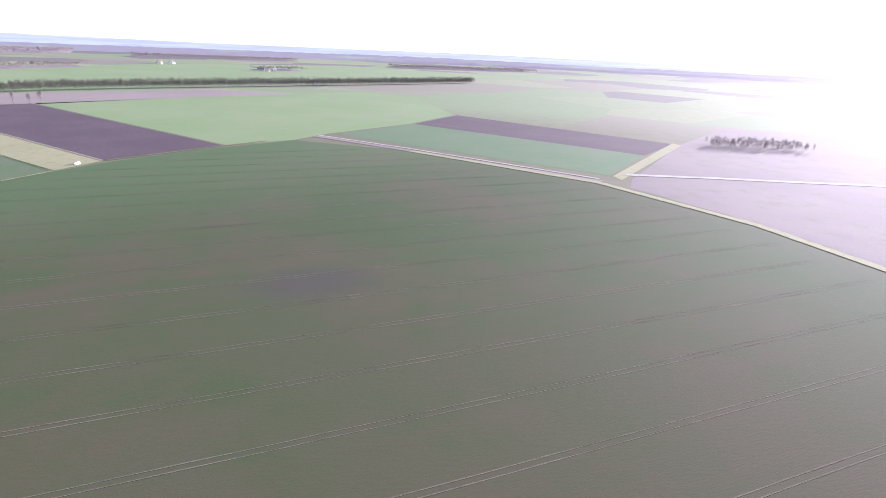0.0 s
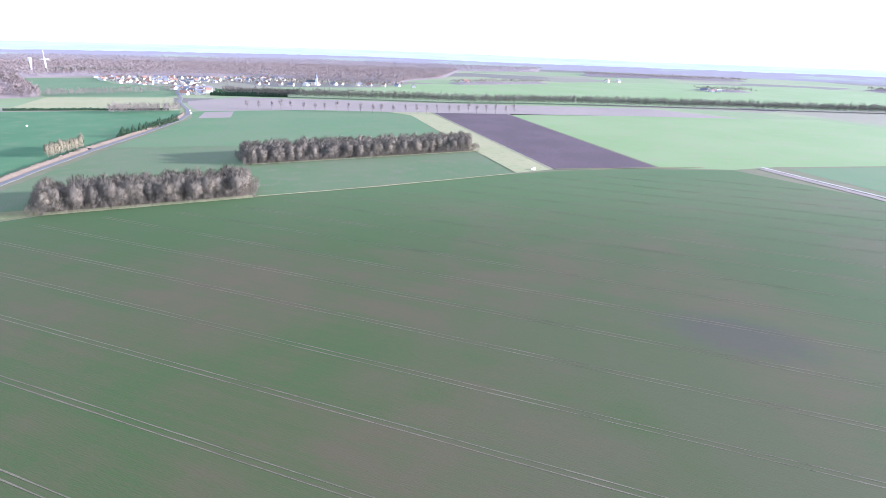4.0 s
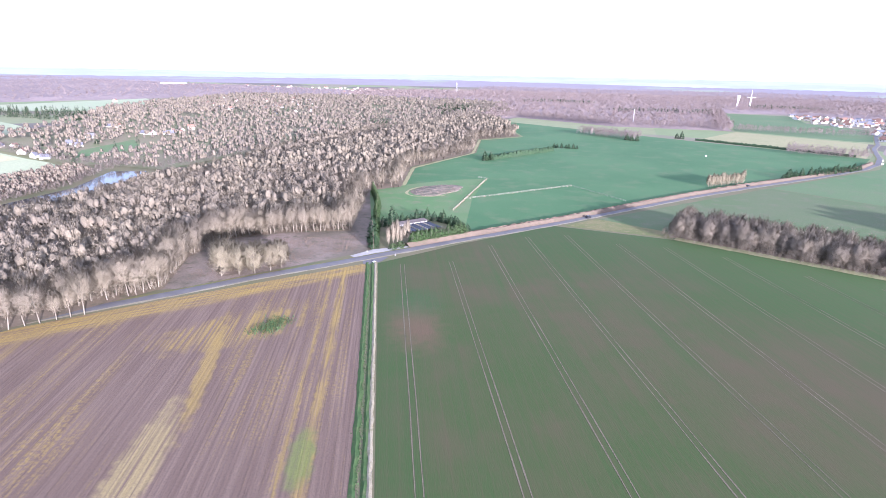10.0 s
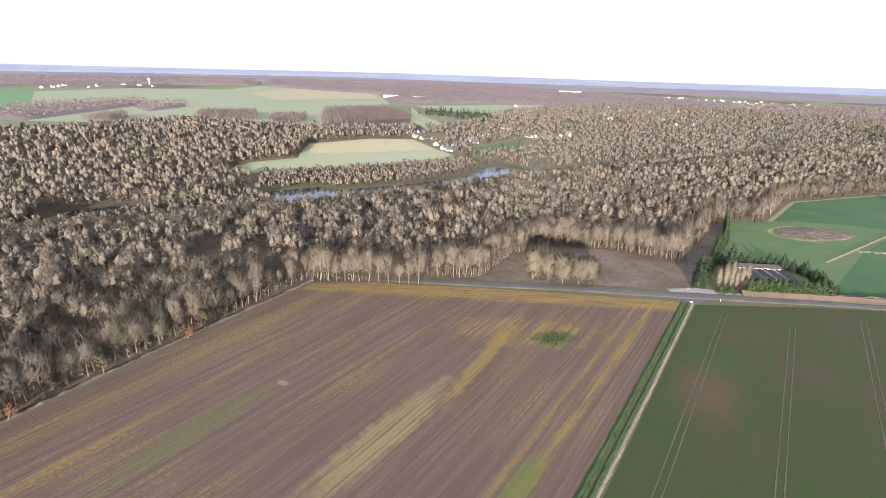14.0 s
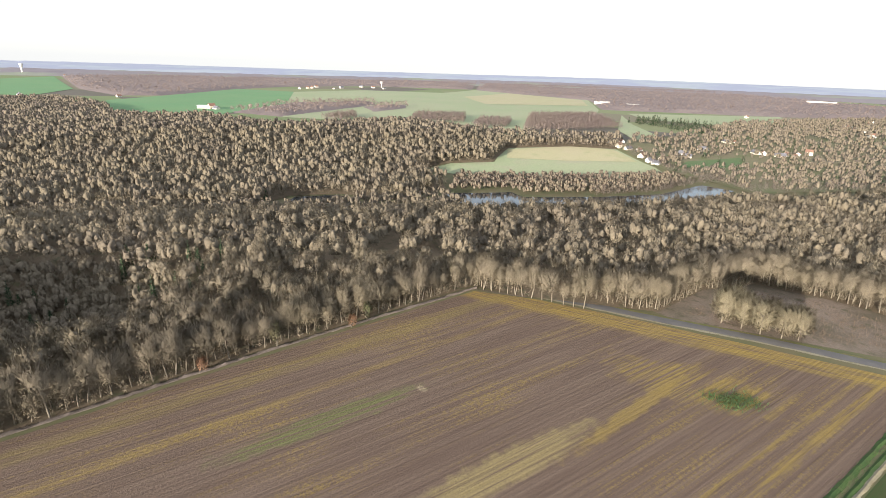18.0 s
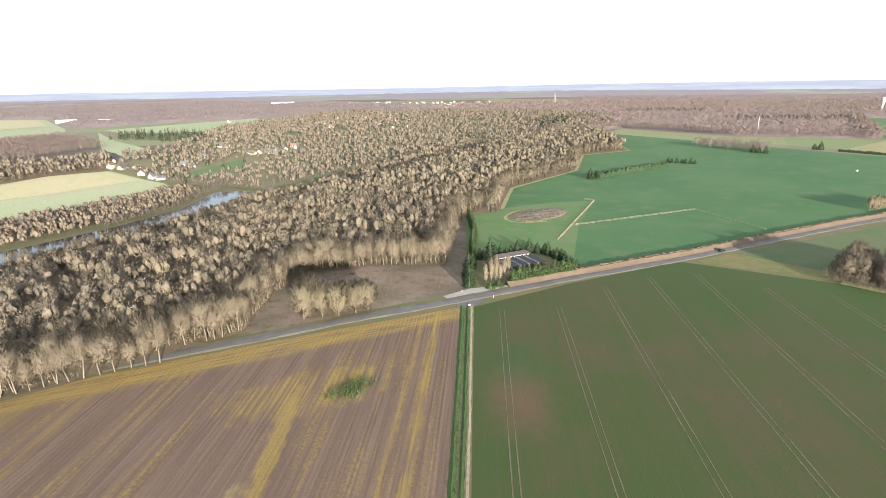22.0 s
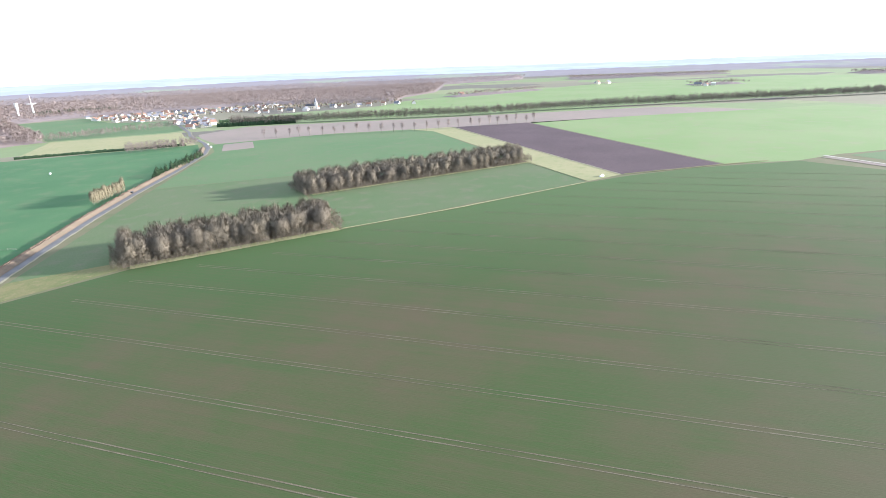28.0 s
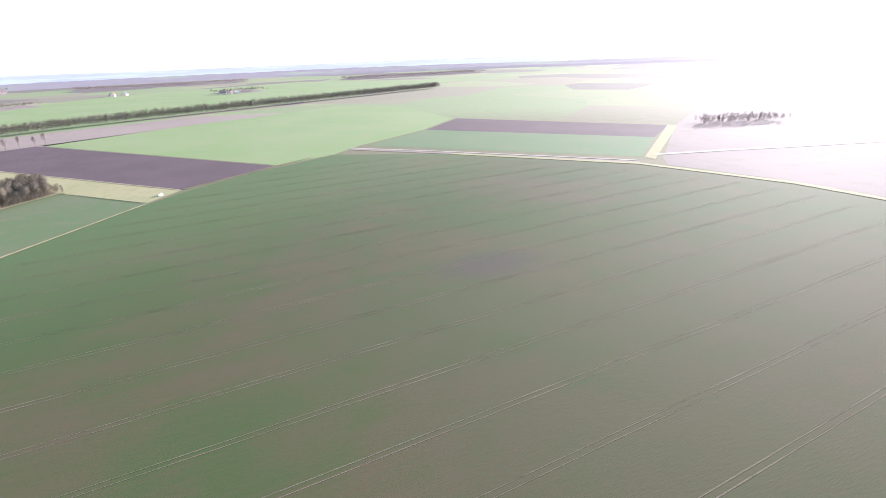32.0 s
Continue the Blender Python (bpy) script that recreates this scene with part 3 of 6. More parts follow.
field("field_beyond_trees", "light green field beyond the line of trees",
      [(690, 800), (1133, 909), (1913, 640), (2300, 100), (1900, -500), (1330, -40), (1040, 320), (850, 520)], M["lime"], 0.05)
field("field_straw_strip", "pale straw-coloured strip before the village", [(232, 830), (394, 704), (420, 750), (446, 810), (482, 876), (335, 984)], M["dry"], 0.06)
field("field_village_green", "green field in front of the village houses",
      [(338, 1000), (462, 1490), (600, 1450), (548, 1232), (612, 1112), (500, 900), (480, 900)], M["wheat"], 0.06)
field("meadow", "pale green meadow beyond the pond in the valley",
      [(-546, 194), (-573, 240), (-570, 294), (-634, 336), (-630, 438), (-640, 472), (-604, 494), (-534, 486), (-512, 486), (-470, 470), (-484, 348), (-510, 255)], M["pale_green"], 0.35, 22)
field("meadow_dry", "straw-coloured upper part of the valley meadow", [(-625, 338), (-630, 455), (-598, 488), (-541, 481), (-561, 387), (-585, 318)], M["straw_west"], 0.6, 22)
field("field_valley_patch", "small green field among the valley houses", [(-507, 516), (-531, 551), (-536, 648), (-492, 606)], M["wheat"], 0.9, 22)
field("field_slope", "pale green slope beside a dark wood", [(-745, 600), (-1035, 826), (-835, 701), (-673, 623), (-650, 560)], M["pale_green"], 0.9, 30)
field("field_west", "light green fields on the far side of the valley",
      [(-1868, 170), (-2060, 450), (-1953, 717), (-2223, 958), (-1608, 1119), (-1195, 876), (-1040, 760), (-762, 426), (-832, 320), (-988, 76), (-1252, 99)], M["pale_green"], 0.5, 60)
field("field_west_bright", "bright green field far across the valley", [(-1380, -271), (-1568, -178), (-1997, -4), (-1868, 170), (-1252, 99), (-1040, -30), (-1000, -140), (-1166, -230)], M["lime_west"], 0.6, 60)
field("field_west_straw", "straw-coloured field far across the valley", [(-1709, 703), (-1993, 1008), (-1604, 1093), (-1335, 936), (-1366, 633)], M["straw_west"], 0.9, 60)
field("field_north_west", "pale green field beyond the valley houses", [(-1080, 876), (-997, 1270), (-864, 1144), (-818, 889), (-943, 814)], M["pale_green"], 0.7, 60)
field("field_south_west", "green field far off beside a wood", [(-2418, -803), (-2710, -716), (-1834, -440), (-1505, -451), (-1536, -515)], M["lime_west"], 0.7, 60)

# paired wheel ruts of the sprayer, 24 m apart
for k in range(19):
    x76 = -7.0 + 24.65 * k
    line = []
    for y in range(-300, 320, 10):
        x = x76 - 0.2835 * (y - 76)
        if inside([(-54, 214), (-30, 238), (22, 296), (92, 283), (190, 234), (257, 197), (362, 148), (445, 86), (495, 27), (452, -72), (346, -196), (250, -247), (190, -262), (90, -290), (85, -245), (33, -75), (-12, 75)],
                  np.array(x), np.array(float(y))):
            line.append((x, y))
    if len(line) < 3:
        continue
    pair = thing("tramline", "pair of bare wheel ruts along the drills", "wheel ruts", group="tramlines of the cereal field")
    pair.parent = big
    for key in ("label", "category", "group"):
        del pair[key]
    for side in (-0.95, 0.95):
        rut = ribbon("wheel_rut", line, [(side + 0.165, 0), (side, -0.02), (side - 0.165, 0)], M["rut"], 9.0, 0.06, pair, 0.09, 40 + k)

road = ribbon("road", ROAD, [(2.6, 0), (0, 0.06), (-2.6, 0)], M["road"], 8.0, 0.04, None, 0.14)
tagged(road, "narrow grey asphalt country road", "road", kind="structure")
for side, w in ((1, 1.4), (-1, 1.3)):
    v = ribbon("verge", ROAD[1:], [(side * (2.5 + w), 0.02), (side * 2.5, 0.06)][::side], M["pale"] if side < 0 else M["verge"], 5.0, 0.35, None, 0.10, 7)
    tagged(v, "worn pale grass verge of the road", "verge", kind="structure")
tagged(field("junction_gravel", "pale gravel drive meeting the road", [(-73, 224), (-62, 235), (-57, 240), (-52, 244), (-50, 249), (-58, 245), (-68, 238), (-76, 226)], M["gravel"], 0.13), category="drive")
mouth = field("field_mouth", "short paved mouth of the field ditch", [(-68, 221), (-61, 227.5), (-57, 229), (-58.5, 222), (-62, 217), (-66, 216)], M["road"], 0.12)

ditch = ribbon("ditch", DITCH, [(-3.4, 0.05), (-2.6, 0.35), (-1.2, -0.3), (-0.2, 0.40), (0.9, 0.06)], M["ditch"], 3.0, 0.22, None, 0.06, 3)
tagged(ditch, "grassy green ditch between two fields", "ditch", kind="structure")
pale = ribbon("ditch_margin", DITCH, [(0.5, 0.16), (1.0, 0.40), (1.7, 0.05)], M["pale"], 3.0, 0.14, None, 0.08, 4)
tagged(pale, "pale dry grass along the ditch", "grass", kind="structure")
for name, label, line, prof, mat in (
        ("field_track", "pale worn track along the far field edge", [(533, 12), (470, -72), (362, -208)], [(4.0, 0), (-4.0, 0)], "lavender"),
        ("field_track", "pale worn track along the far field edge", [(536, 16), (474, -70), (366, -206)], [(7.5, 0), (4.4, 0)], "track"),
        ("field_track", "chalky track through the fallow land", [(386, -237), (380, -300), (371, -365), (362, -440), (340, -560)], [(3.2, 0), (-3.2, 0)], "track"),
        ("grass_margin", "dry grass margin along the field edge", EAST_EDGE[1:] + [(120, -300)], [(3.0, 0), (-3.5, 0)], "dry"),
        ("grass_margin", "dry grass margin along the field edge", [(92, 297.6), (188, 248.2)], [(4.0, 0), (-2.5, 0)], "dry"),
        ("grass_margin", "dry grass margin along the field edge", [(189, 247.5), (257, 211), (364, 161)], [(0.9, 0.05), (-0.9, 0.05)], "dry"),
        ("grass_margin", "dry grass margin along the field edge", [(402, 144), (471, 81), (500, 52)], [(1.2, 0.05), (-1.2, 0.05)], "verge"),
        ("grass_margin", "dry grass margin along the copse", [(246, 331), (428, 236)], [(2.2, 0.05), (-2.2, 0.05)], "dry"),
        ("drain", "dark wet drain beside the grass strip", [(366, 163.5), (424, 236)], [(0.9, 0.0), (0.0, -0.3), (-0.9, 0.0)], "ditch"),
        ("grass_margin", "pale line of dry grass beside the plough", [(401, 147), (652, 461)], [(0.9, 0.05), (-0.9, 0.05)], "pale"),
        ("wood_margin", "bare earth margin between the field and the wood", [(-164, 122), (-179, 103), (-154, 33), (-138, -9), (-91, -126)], [(0.0, 0.02), (-1.6, 0.0)][::-1], "scrub"),
        ("road_bank", "rusty brown grass bank beside the road", [(-52, 247), (-28, 270), (27, 321), (75, 370), (130, 425), (190, 480), (271, 549), (344, 617), (378, 662)], [(4.0, 0.1), (2.4, 1.2), (0.4, 1.6), (-1.5, 0.5), (-2.6, 0.05)], "bank")):
    r = ribbon(name, line, prof, M[mat], 4.0, 0.3, None, 0.07 + 0.012 * len(name) + 0.007 * len(line) if name != "wood_margin" else 0.08, 11)
    tagged(r, label, name.replace("_", " "), kind="structure")


def pond(name, label, poly, z):
    verts = [(x, y, z) for x, y in poly]
    tagged(link(name, verts, [tuple(range(len(verts)))], [M["water"]]), label, "pond", kind="structure")


pond("water", "long dark pond in the wooded valley", [(-450, 185), (-443, 215), (-439, 252), (-417, 254), (-402, 330), (-400, 400), (-428, 477), (-395, 490), (-372, 420), (-366, 300), (-378, 190)], -20.4)
pond("water", "small dark pool among the trees", [(-437, 38), (-462, 50), (-462, 84), (-447, 101), (-432, 95), (-428, 60)], -20.4)


# ---- trees
def frustum(a, b, ra, rb, sides, rng):
    """Side faces of a tapered limb, as triangles."""
    a, b = np.asarray(a, float), np.asarray(b, float)
    way = (b - a) / (np.linalg.norm(b - a) + 1e-9)
    u = np.cross(way, (0.31, 0.95, 0.1))
    u /= np.linalg.norm(u)
    v = np.cross(way, u)
    t = np.arange(sides) * 2 * np.pi / sides
    ring = np.cos(t)[:, None] * u + np.sin(t)[:, None] * v
    verts = np.concatenate([a + ring * ra, b + ring * rb])
    i = np.arange(sides)
    j = (i + 1) % sides
    return verts, np.concatenate([np.stack([i, j, j + sides], 1), np.stack([i, j + sides, i + sides], 1)])


def twigs(points, ways, length, width, rng, out=None):
    """One slender blade a twig, its flat mostly turned to the outside of the crown."""
    n = len(points)
    side = np.cross(ways, rng.normal(size=(n, 3)) if out is None else out + rng.normal(0, 0.16, (n, 3)))
    side /= np.linalg.norm(side, axis=1)[:, None] + 1e-9
    w = width * rng.uniform(0.6, 1.3, (n, 1))
    l = length * rng.uniform(0.5, 1.3, (n, 1))
    flat = np.cross(side, ways)
    if out is None:
        out = flat
    side = np.where((flat * out).sum(1, keepdims=True) < 0, -side, side)
    verts = np.stack([points - side * w / 2, points + side * w / 2, points + ways * l], 1).reshape(-1, 3)
    lit = out / (np.linalg.norm(out, axis=1)[:, None] + 1e-9) + (0, 0, 0.7)
    lit /= np.linalg.norm(lit, axis=1)[:, None]
    return verts, np.arange(3 * n).reshape(-1, 3), np.repeat(lit, 3, 0)


def soften(ob, normals):
    """Lets the twigs of a crown take the light as the crown's round mass does."""
    ob.data.polygons.foreach_set("use_smooth", np.ones(len(ob.data.polygons), bool))
    ob.data.normals_split_custom_set_from_vertices(normals)


def joined(pieces):
    verts, faces, base = [], [], 0
    for v, f in pieces:
        verts.append(v)
        faces.append(f + base)
        base += len(v)
    return np.concatenate(verts), np.concatenate(faces)


def fine_mass(rng, centre, span, n, length, width):
    """The finest twigs: short tufts that fill the crown loosely, denser towards its top and outside."""
    d = rng.normal(0, 1, (n, 3))
    d[:, 2] = np.where(d[:, 2] < 0, d[:, 2] * 0.55, d[:, 2])
    d /= np.linalg.norm(d, axis=1)[:, None]
    p = d * span * rng.uniform(0.45, 0.95, (n, 1)) + np.array(centre)
    ways = d * 0.8 + (0, 0, 0.55) + rng.normal(0, 0.45, (n, 3))
    ways /= np.linalg.norm(ways, axis=1)[:, None]
    out = d * (1, 1, span[0] / span[2]) + rng.normal(0, 0.35, (n, 3))
    return twigs(p - ways * length * 0.5, ways, length, width, rng, out)


def inner_mass(rng, centre, span, lats, lons):
    """The thick of a crown, where twigs stand too close to see through: a ragged cap, open below."""
    d = [np.array((0, 0, 1.0))]
    for k in range(1, lats + 1):
        p = k / lats * 2.0
        a = (np.arange(lons) + 0.5 * (k % 2)) * 2 * np.pi / lons + rng.normal(0, 0.2, lons)
        d += list(np.stack([np.sin(p) * np.cos(a), np.sin(p) * np.sin(a), np.full(lons, np.cos(p))], 1))
    d = np.array(d)
    tri = [(0, 1 + i, 1 + (i + 1) % lons) for i in range(lons)]
    for k in range(lats - 1):
        for i in range(lons):
            a, b = 1 + k * lons + i, 1 + k * lons + (i + 1) % lons
            tri += [(a, a + lons, b + lons), (a, b + lons, b)]
    lit = d * (1, 1, span[0] / span[2]) + (0, 0, 0.3) + rng.normal(0, 0.38, d.shape)
    return d * rng.uniform(0.66, 1.16, (len(d), 1)) * span + np.array(centre), np.array(tri), lit / np.linalg.norm(lit, axis=1)[:, None]


def lobes(rng, centre, span, count, size, lats, lons):
    """A crown's thick parts: some narrow caps side by side, at uneven heights."""
    turn, made = rng.uniform(0, 6.28), None
    for k in range(count):
        a, out = turn + k * 6.283 / count + rng.normal(0, 0.3), rng.uniform(0.30, 0.50) if count > 1 else 0.0
        at = np.array(centre) + span * (np.cos(a) * out, np.sin(a) * out, rng.uniform(-0.22, 0.16))
        one = inner_mass(rng, at, span * (size, size, size * 1.25) * rng.uniform(0.85, 1.15), lats, lons)
        made = one if made is None else clouded(made, one)
    return made


def clouded(a, b):
    return np.concatenate([a[0], b[0]]), np.concatenate([a[1], b[1] + len(a[0])]), np.concatenate([a[2], b[2]])


def bare_tree(seed, h=18.0, r=3.6, low=0.4, blades=420, length=1.9, width=0.10, limbs=9, sides=6, lean=0.5, sprays=0, core=None, heart=None):
    """Trunk and limbs, and the twigs, of a leafless broadleaf. Returns both as (verts, faces)."""
    rng = np.random.default_rng(seed)
    wood, z = [], np.array([0, 0.35, 0.7, 0.93]) * h
    x = np.cumsum(np.r_[0, rng.normal(0, lean, 3)])
    y = np.cumsum(np.r_[0, rng.normal(0, lean, 3)])
    rad = h * 0.0125 * np.array([1.25, 0.85, 0.5, 0.12])
    mid = [np.array([x[i], y[i], z[i]]) for i in range(4)]
    for i in range(3):
        if sides:
            wood.append(frustum(mid[i] - (0, 0, 0.3 * (i == 0)), mid[i + 1], rad[i], rad[i + 1], sides, rng))
    ends = []
    for k in range(limbs):
        f = rng.uniform(low * 0.85, 0.8)
        base = np.array([np.interp(f * h, z, x), np.interp(f * h, z, y), f * h])
        a = k * 2.4 + rng.uniform(-0.5, 0.5)
        out = r * rng.uniform(0.55, 0.95)
        tip = base + (np.cos(a) * out, np.sin(a) * out, out * rng.uniform(0.5, 1.3))
        tip[2] = min(tip[2], h * 0.97)
        if sides:
            wood.append(frustum(base, tip, h * 0.005, h * 0.0015, 3, rng))
        ends.append((base, tip))
    # twigs stand in rounded sprays over the crown, with gaps between them
    zc, zr = h * (low + 1) / 2, h * (1 - low) / 2
    sprays = sprays or max(6, int(blades ** 0.5))
    k = np.arange(sprays) + 0.5
    u = 1 - 2 * k / sprays
    q = np.stack([np.sqrt(1 - u * u) * np.cos(k * 2.39996 + seed), np.sqrt(1 - u * u) * np.sin(k * 2.39996 + seed), u], 1) + rng.normal(0, 0.16, (sprays, 3))
    q /= np.linalg.norm(q, axis=1)[:, None]
    full = np.sqrt(1 - np.abs(q[:, 2]) ** (2.1 if low > 0.3 else 3.4)) / np.sqrt(1 - q[:, 2] ** 2 + 1e-6) * np.where(q[:, 2] < 0, 1 + 0.15 * q[:, 2], 1)
    span = np.array((r, r, zr))
    hub = np.array((x[2], y[2], zc - 0.25 * zr))
    node = q * full[:, None] ** np.array((1, 1, 0)) * span * rng.uniform(0.32, 0.55, (sprays, 1)) + hub
    reach = rng.uniform(0.82, 1.06, sprays)
    pick = rng.integers(0, sprays, blades)
    w = q[pick] + rng.normal(0, 1.15 / sprays ** 0.5 + 0.08, (blades, 3)) + (0, 0, 0.12)
    w /= np.linalg.norm(w, axis=1)[:, None]
    wide = np.sqrt(1 - np.abs(w[:, 2]) ** (2.1 if low > 0.3 else 3.2)) / np.sqrt(1 - w[:, 2] ** 2 + 1e-6)
    tips = w * np.stack([wide, wide, np.ones(blades)], 1) * span * (reach[pick] * rng.uniform(0.72, 1.03, blades))[:, None] + (x[2], y[2], zc)
    pts = node[pick] * 0.55 + tips * 0.45 + rng.normal(0, 0.1 * r, (blades, 3))
    ways = tips - pts
    far = np.linalg.norm(ways, axis=1)[:, None]
    ways /= far
    out = w * (1, 1, r / zr) + q[pick] * 0.5
    out /= np.linalg.norm(out, axis=1)[:, None]
    leaf = twigs(pts, ways, far * length, width, rng, out)
    if core:
        leaf = clouded(leaf, fine_mass(rng, (x[2], y[2], zc), span, *core))
    if heart:
        return (joined(wood) if wood else (np.zeros((0, 3)), np.zeros((0, 3), int))), leaf, lobes(rng, (x[2], y[2], zc), span, *heart)
    return (joined(wood) if wood else (np.zeros((0, 3)), np.zeros((0, 3), int))), leaf


def conifer(seed, h=14.0, r=2.4, low=0.06, blades=420, length=1.1, width=0.45, tip=0.9):
    """Trunk and drooping sprays of an evergreen."""
    rng = np.random.default_rng(seed)
    f = low + (1 - low) * (1 - np.sqrt(rng.uniform(0, 1, blades)))
    a = rng.uniform(0, 2 * np.pi, blades)
    rho = r * (1 - f ** tip) * rng.uniform(0.55, 1.05, blades)
    pts = np.stack([np.cos(a) * rho, np.sin(a) * rho, f * h], 1)
    ways = np.stack([np.cos(a), np.sin(a), rng.uniform(-0.5, 0.6, blades)], 1) + rng.normal(0, 0.25, (blades, 3))
    ways /= np.linalg.norm(ways, axis=1)[:, None]
    wood = [frustum((0, 0, -0.3), (0, 0, h * 0.5), h * 0.018, h * 0.010, 6, rng), frustum((0, 0, h * 0.5), (0, 0, h * 0.97), h * 0.010, 0.02, 5, rng)]
    out = np.stack([np.cos(a), np.sin(a), np.full(blades, 0.35)], 1) + rng.normal(0, 0.2, (blades, 3))
    return joined(wood), twigs(pts - ways * length * 0.35, ways, length, width, rng, out)


def scatter(poly, spacing, seed, jitter=0.42):
    """Places for trees on a shaken grid inside a polygon, clear of the road."""
    rng = np.random.default_rng(seed)
    xs, ys = [p[0] for p in poly], [p[1] for p in poly]
    x, y = np.meshgrid(np.arange(min(xs), max(xs), spacing), np.arange(min(ys), max(ys), spacing))
    x = x.ravel() + rng.uniform(-jitter, jitter, x.size) * spacing
    y = y.ravel() + rng.uniform(-jitter, jitter, y.size) * spacing
    keep = inside(poly, x, y) & (far_from(ROAD, x, y) > 5.5)
    return np.stack([x[keep], y[keep]], 1)


def far_from(line, x, y):
    best = np.full(np.shape(x), 1e9)
    for (ax, ay), (bx, by) in zip(line, line[1:]):
        dx, dy = bx - ax, by - ay
        t = np.clip(((x - ax) * dx + (y - ay) * dy) / (dx * dx + dy * dy), 0, 1)
        best = np.minimum(best, np.hypot(x - ax - t * dx, y - ay - t * dy))
    return best


def planted(kinds, places, seed, lo=0.8, hi=1.15):
    """Many trees as arrays: each place takes one of the kinds, turned and scaled."""
    rng = np.random.default_rng(seed)
    pick = rng.integers(0, len(kinds), len(places))
    verts, faces, index, normals, base = [], [], [], [], 0
    for k, kind in enumerate(kinds):
        p = places[pick == k]
        if not len(p):
            continue
        for m, (v, f, *lit) in enumerate(kind):
            if not len(f):
                continue
            r2 = np.random.default_rng(seed * 31 + k)
            a, s = r2.uniform(0, 2 * np.pi, len(p)), r2.uniform(lo, hi, len(p))
            c, n = np.cos(a)[:, None], np.sin(a)[:, None]
            x = (v[:, 0] * c - v[:, 1] * n) * s[:, None] + p[:, :1]
            y = (v[:, 0] * n + v[:, 1] * c) * s[:, None] + p[:, 1:]
            z = v[:, 2] * s[:, None] + land(p[:, 0], p[:, 1])[:, None]
            verts.append(np.stack([x, y, z], -1).reshape(-1, 3))
            faces.append((f[None] + (np.arange(len(p)) * len(v))[:, None, None] + base).reshape(-1, 3))
            index.append(np.full(len(p) * len(f), m))
            t = lit[0] if lit else (v - v.mean(0) * (1, 1, 0)) * (1, 1, 0) / (np.linalg.norm((v - v.mean(0))[:, :2], axis=1)[:, None] + 1e-6)
            normals.append(np.stack([t[:, 0] * c - t[:, 1] * n, t[:, 0] * n + t[:, 1] * c, np.broadcast_to(t[:, 2], (len(p), len(v)))], -1).reshape(-1, 3))
            base += len(p) * len(v)
    return np.concatenate(verts), np.concatenate(faces), np.concatenate(index), np.concatenate(normals)


def woodland(name, label, kinds, places, seed, leaf="twig", lo=0.8, hi=1.15):
    v, f, i, lit = planted(kinds, places, seed, lo, hi)
    ob = link(name, v, f, [M["bark"], M[leaf], M["shaded_twig"]], i)
    soften(ob, lit)
    return tagged(ob, label, "woodland", kind="stuff")


def canopy(name, label, poly, height, cell, seed, material="canopy"):
    """The closed top of a far wood: a lumpy sheet with sides that reach the ground."""
    rng = np.random.default_rng(seed)
    xs, ys = [p[0] for p in poly], [p[1] for p in poly]
    nx, ny = int((max(xs) - min(xs)) / cell) + 3, int((max(ys) - min(ys)) / cell) + 3
    gx, gy = np.meshgrid(min(xs) - cell + np.arange(nx) * cell, min(ys) - cell + np.arange(ny) * cell, indexing="ij")
    gx = gx + rng.uniform(-0.3, 0.3, gx.shape) * cell
    gy = gy + rng.uniform(-0.3, 0.3, gy.shape) * cell
    wood = inside(poly, gx, gy)
    rim = np.clip(far_from(list(poly) + [poly[0]], gx, gy) / 45, 0.05, 1)
    z = land(gx, gy) + np.where(wood, height * rim * (0.72 + 0.28 * np.sin(gx * 0.021 + np.sin(gy * 0.017)) ** 2) * rng.uniform(0.78, 1.08, gx.shape), -1.0)
    idx = np.arange(nx * ny).reshape(nx, ny)
    quads = np.stack([idx[:-1, :-1], idx[1:, :-1], idx[1:, 1:], idx[:-1, 1:]], -1).reshape(-1, 4)
    quads = quads[wood.ravel()[quads].any(1)]
    tri = np.concatenate([quads[:, [0, 1, 2]], quads[:, [0, 2, 3]]])
    used, tri = np.unique(tri, return_inverse=True)
    verts = np.stack([gx.ravel(), gy.ravel(), z.ravel()], 1)[used]
    return tagged(link(name, verts, tri.reshape(-1, 3), [M[material]]), label, "woodland", kind="stuff")


TALL = [bare_tree(s, 14.5 + (s % 4), 3.7 + 0.4 * (s % 3), 0.20, 1700, 1.1, 0.10, 16, sprays=46, core=(260, 0.8, 0.2)) for s in range(6)]
BROAD = [bare_tree(20 + s, 13.4 + 0.8 * (s % 3), 4.6, 0.04, 1900, 1.0, 0.11, 14, sprays=70, core=(600, 0.8, 0.28)) for s in range(5)]
EDGE = [bare_tree(170 + s, 14.2 + (s % 4), 3.9 + 0.4 * (s % 3), 0.10, 330, 1.1, 0.18, 5, 4, sprays=34, core=(60, 0.9, 0.4)) for s in range(5)]
MID = [bare_tree(40 + s, 13.6 + 1.1 * (s % 4), 4.2 + 0.45 * (s % 3), 0.14, 130, 1.0, 0.15, 0, 0, sprays=24, core=(120, 1.0, 0.40), heart=(3, 0.38, 3, 6)) for s in range(8)]
FAR = [bare_tree(60 + s, 14.3 + 1.1 * (s % 4), 4.5, 0.14, 16, 1.0, 0.30, 0, 0, sprays=13, core=(40, 1.4, 0.60), heart=(2, 0.48, 3, 6)) for s in range(6)]
FAR_LOW = [bare_tree(65 + s, 15.0 + (s % 4), 4.2, 0.01, 44, 1.05, 0.45, 0, 0, sprays=16, core=(36, 1.6, 0.7)) for s in range(5)]
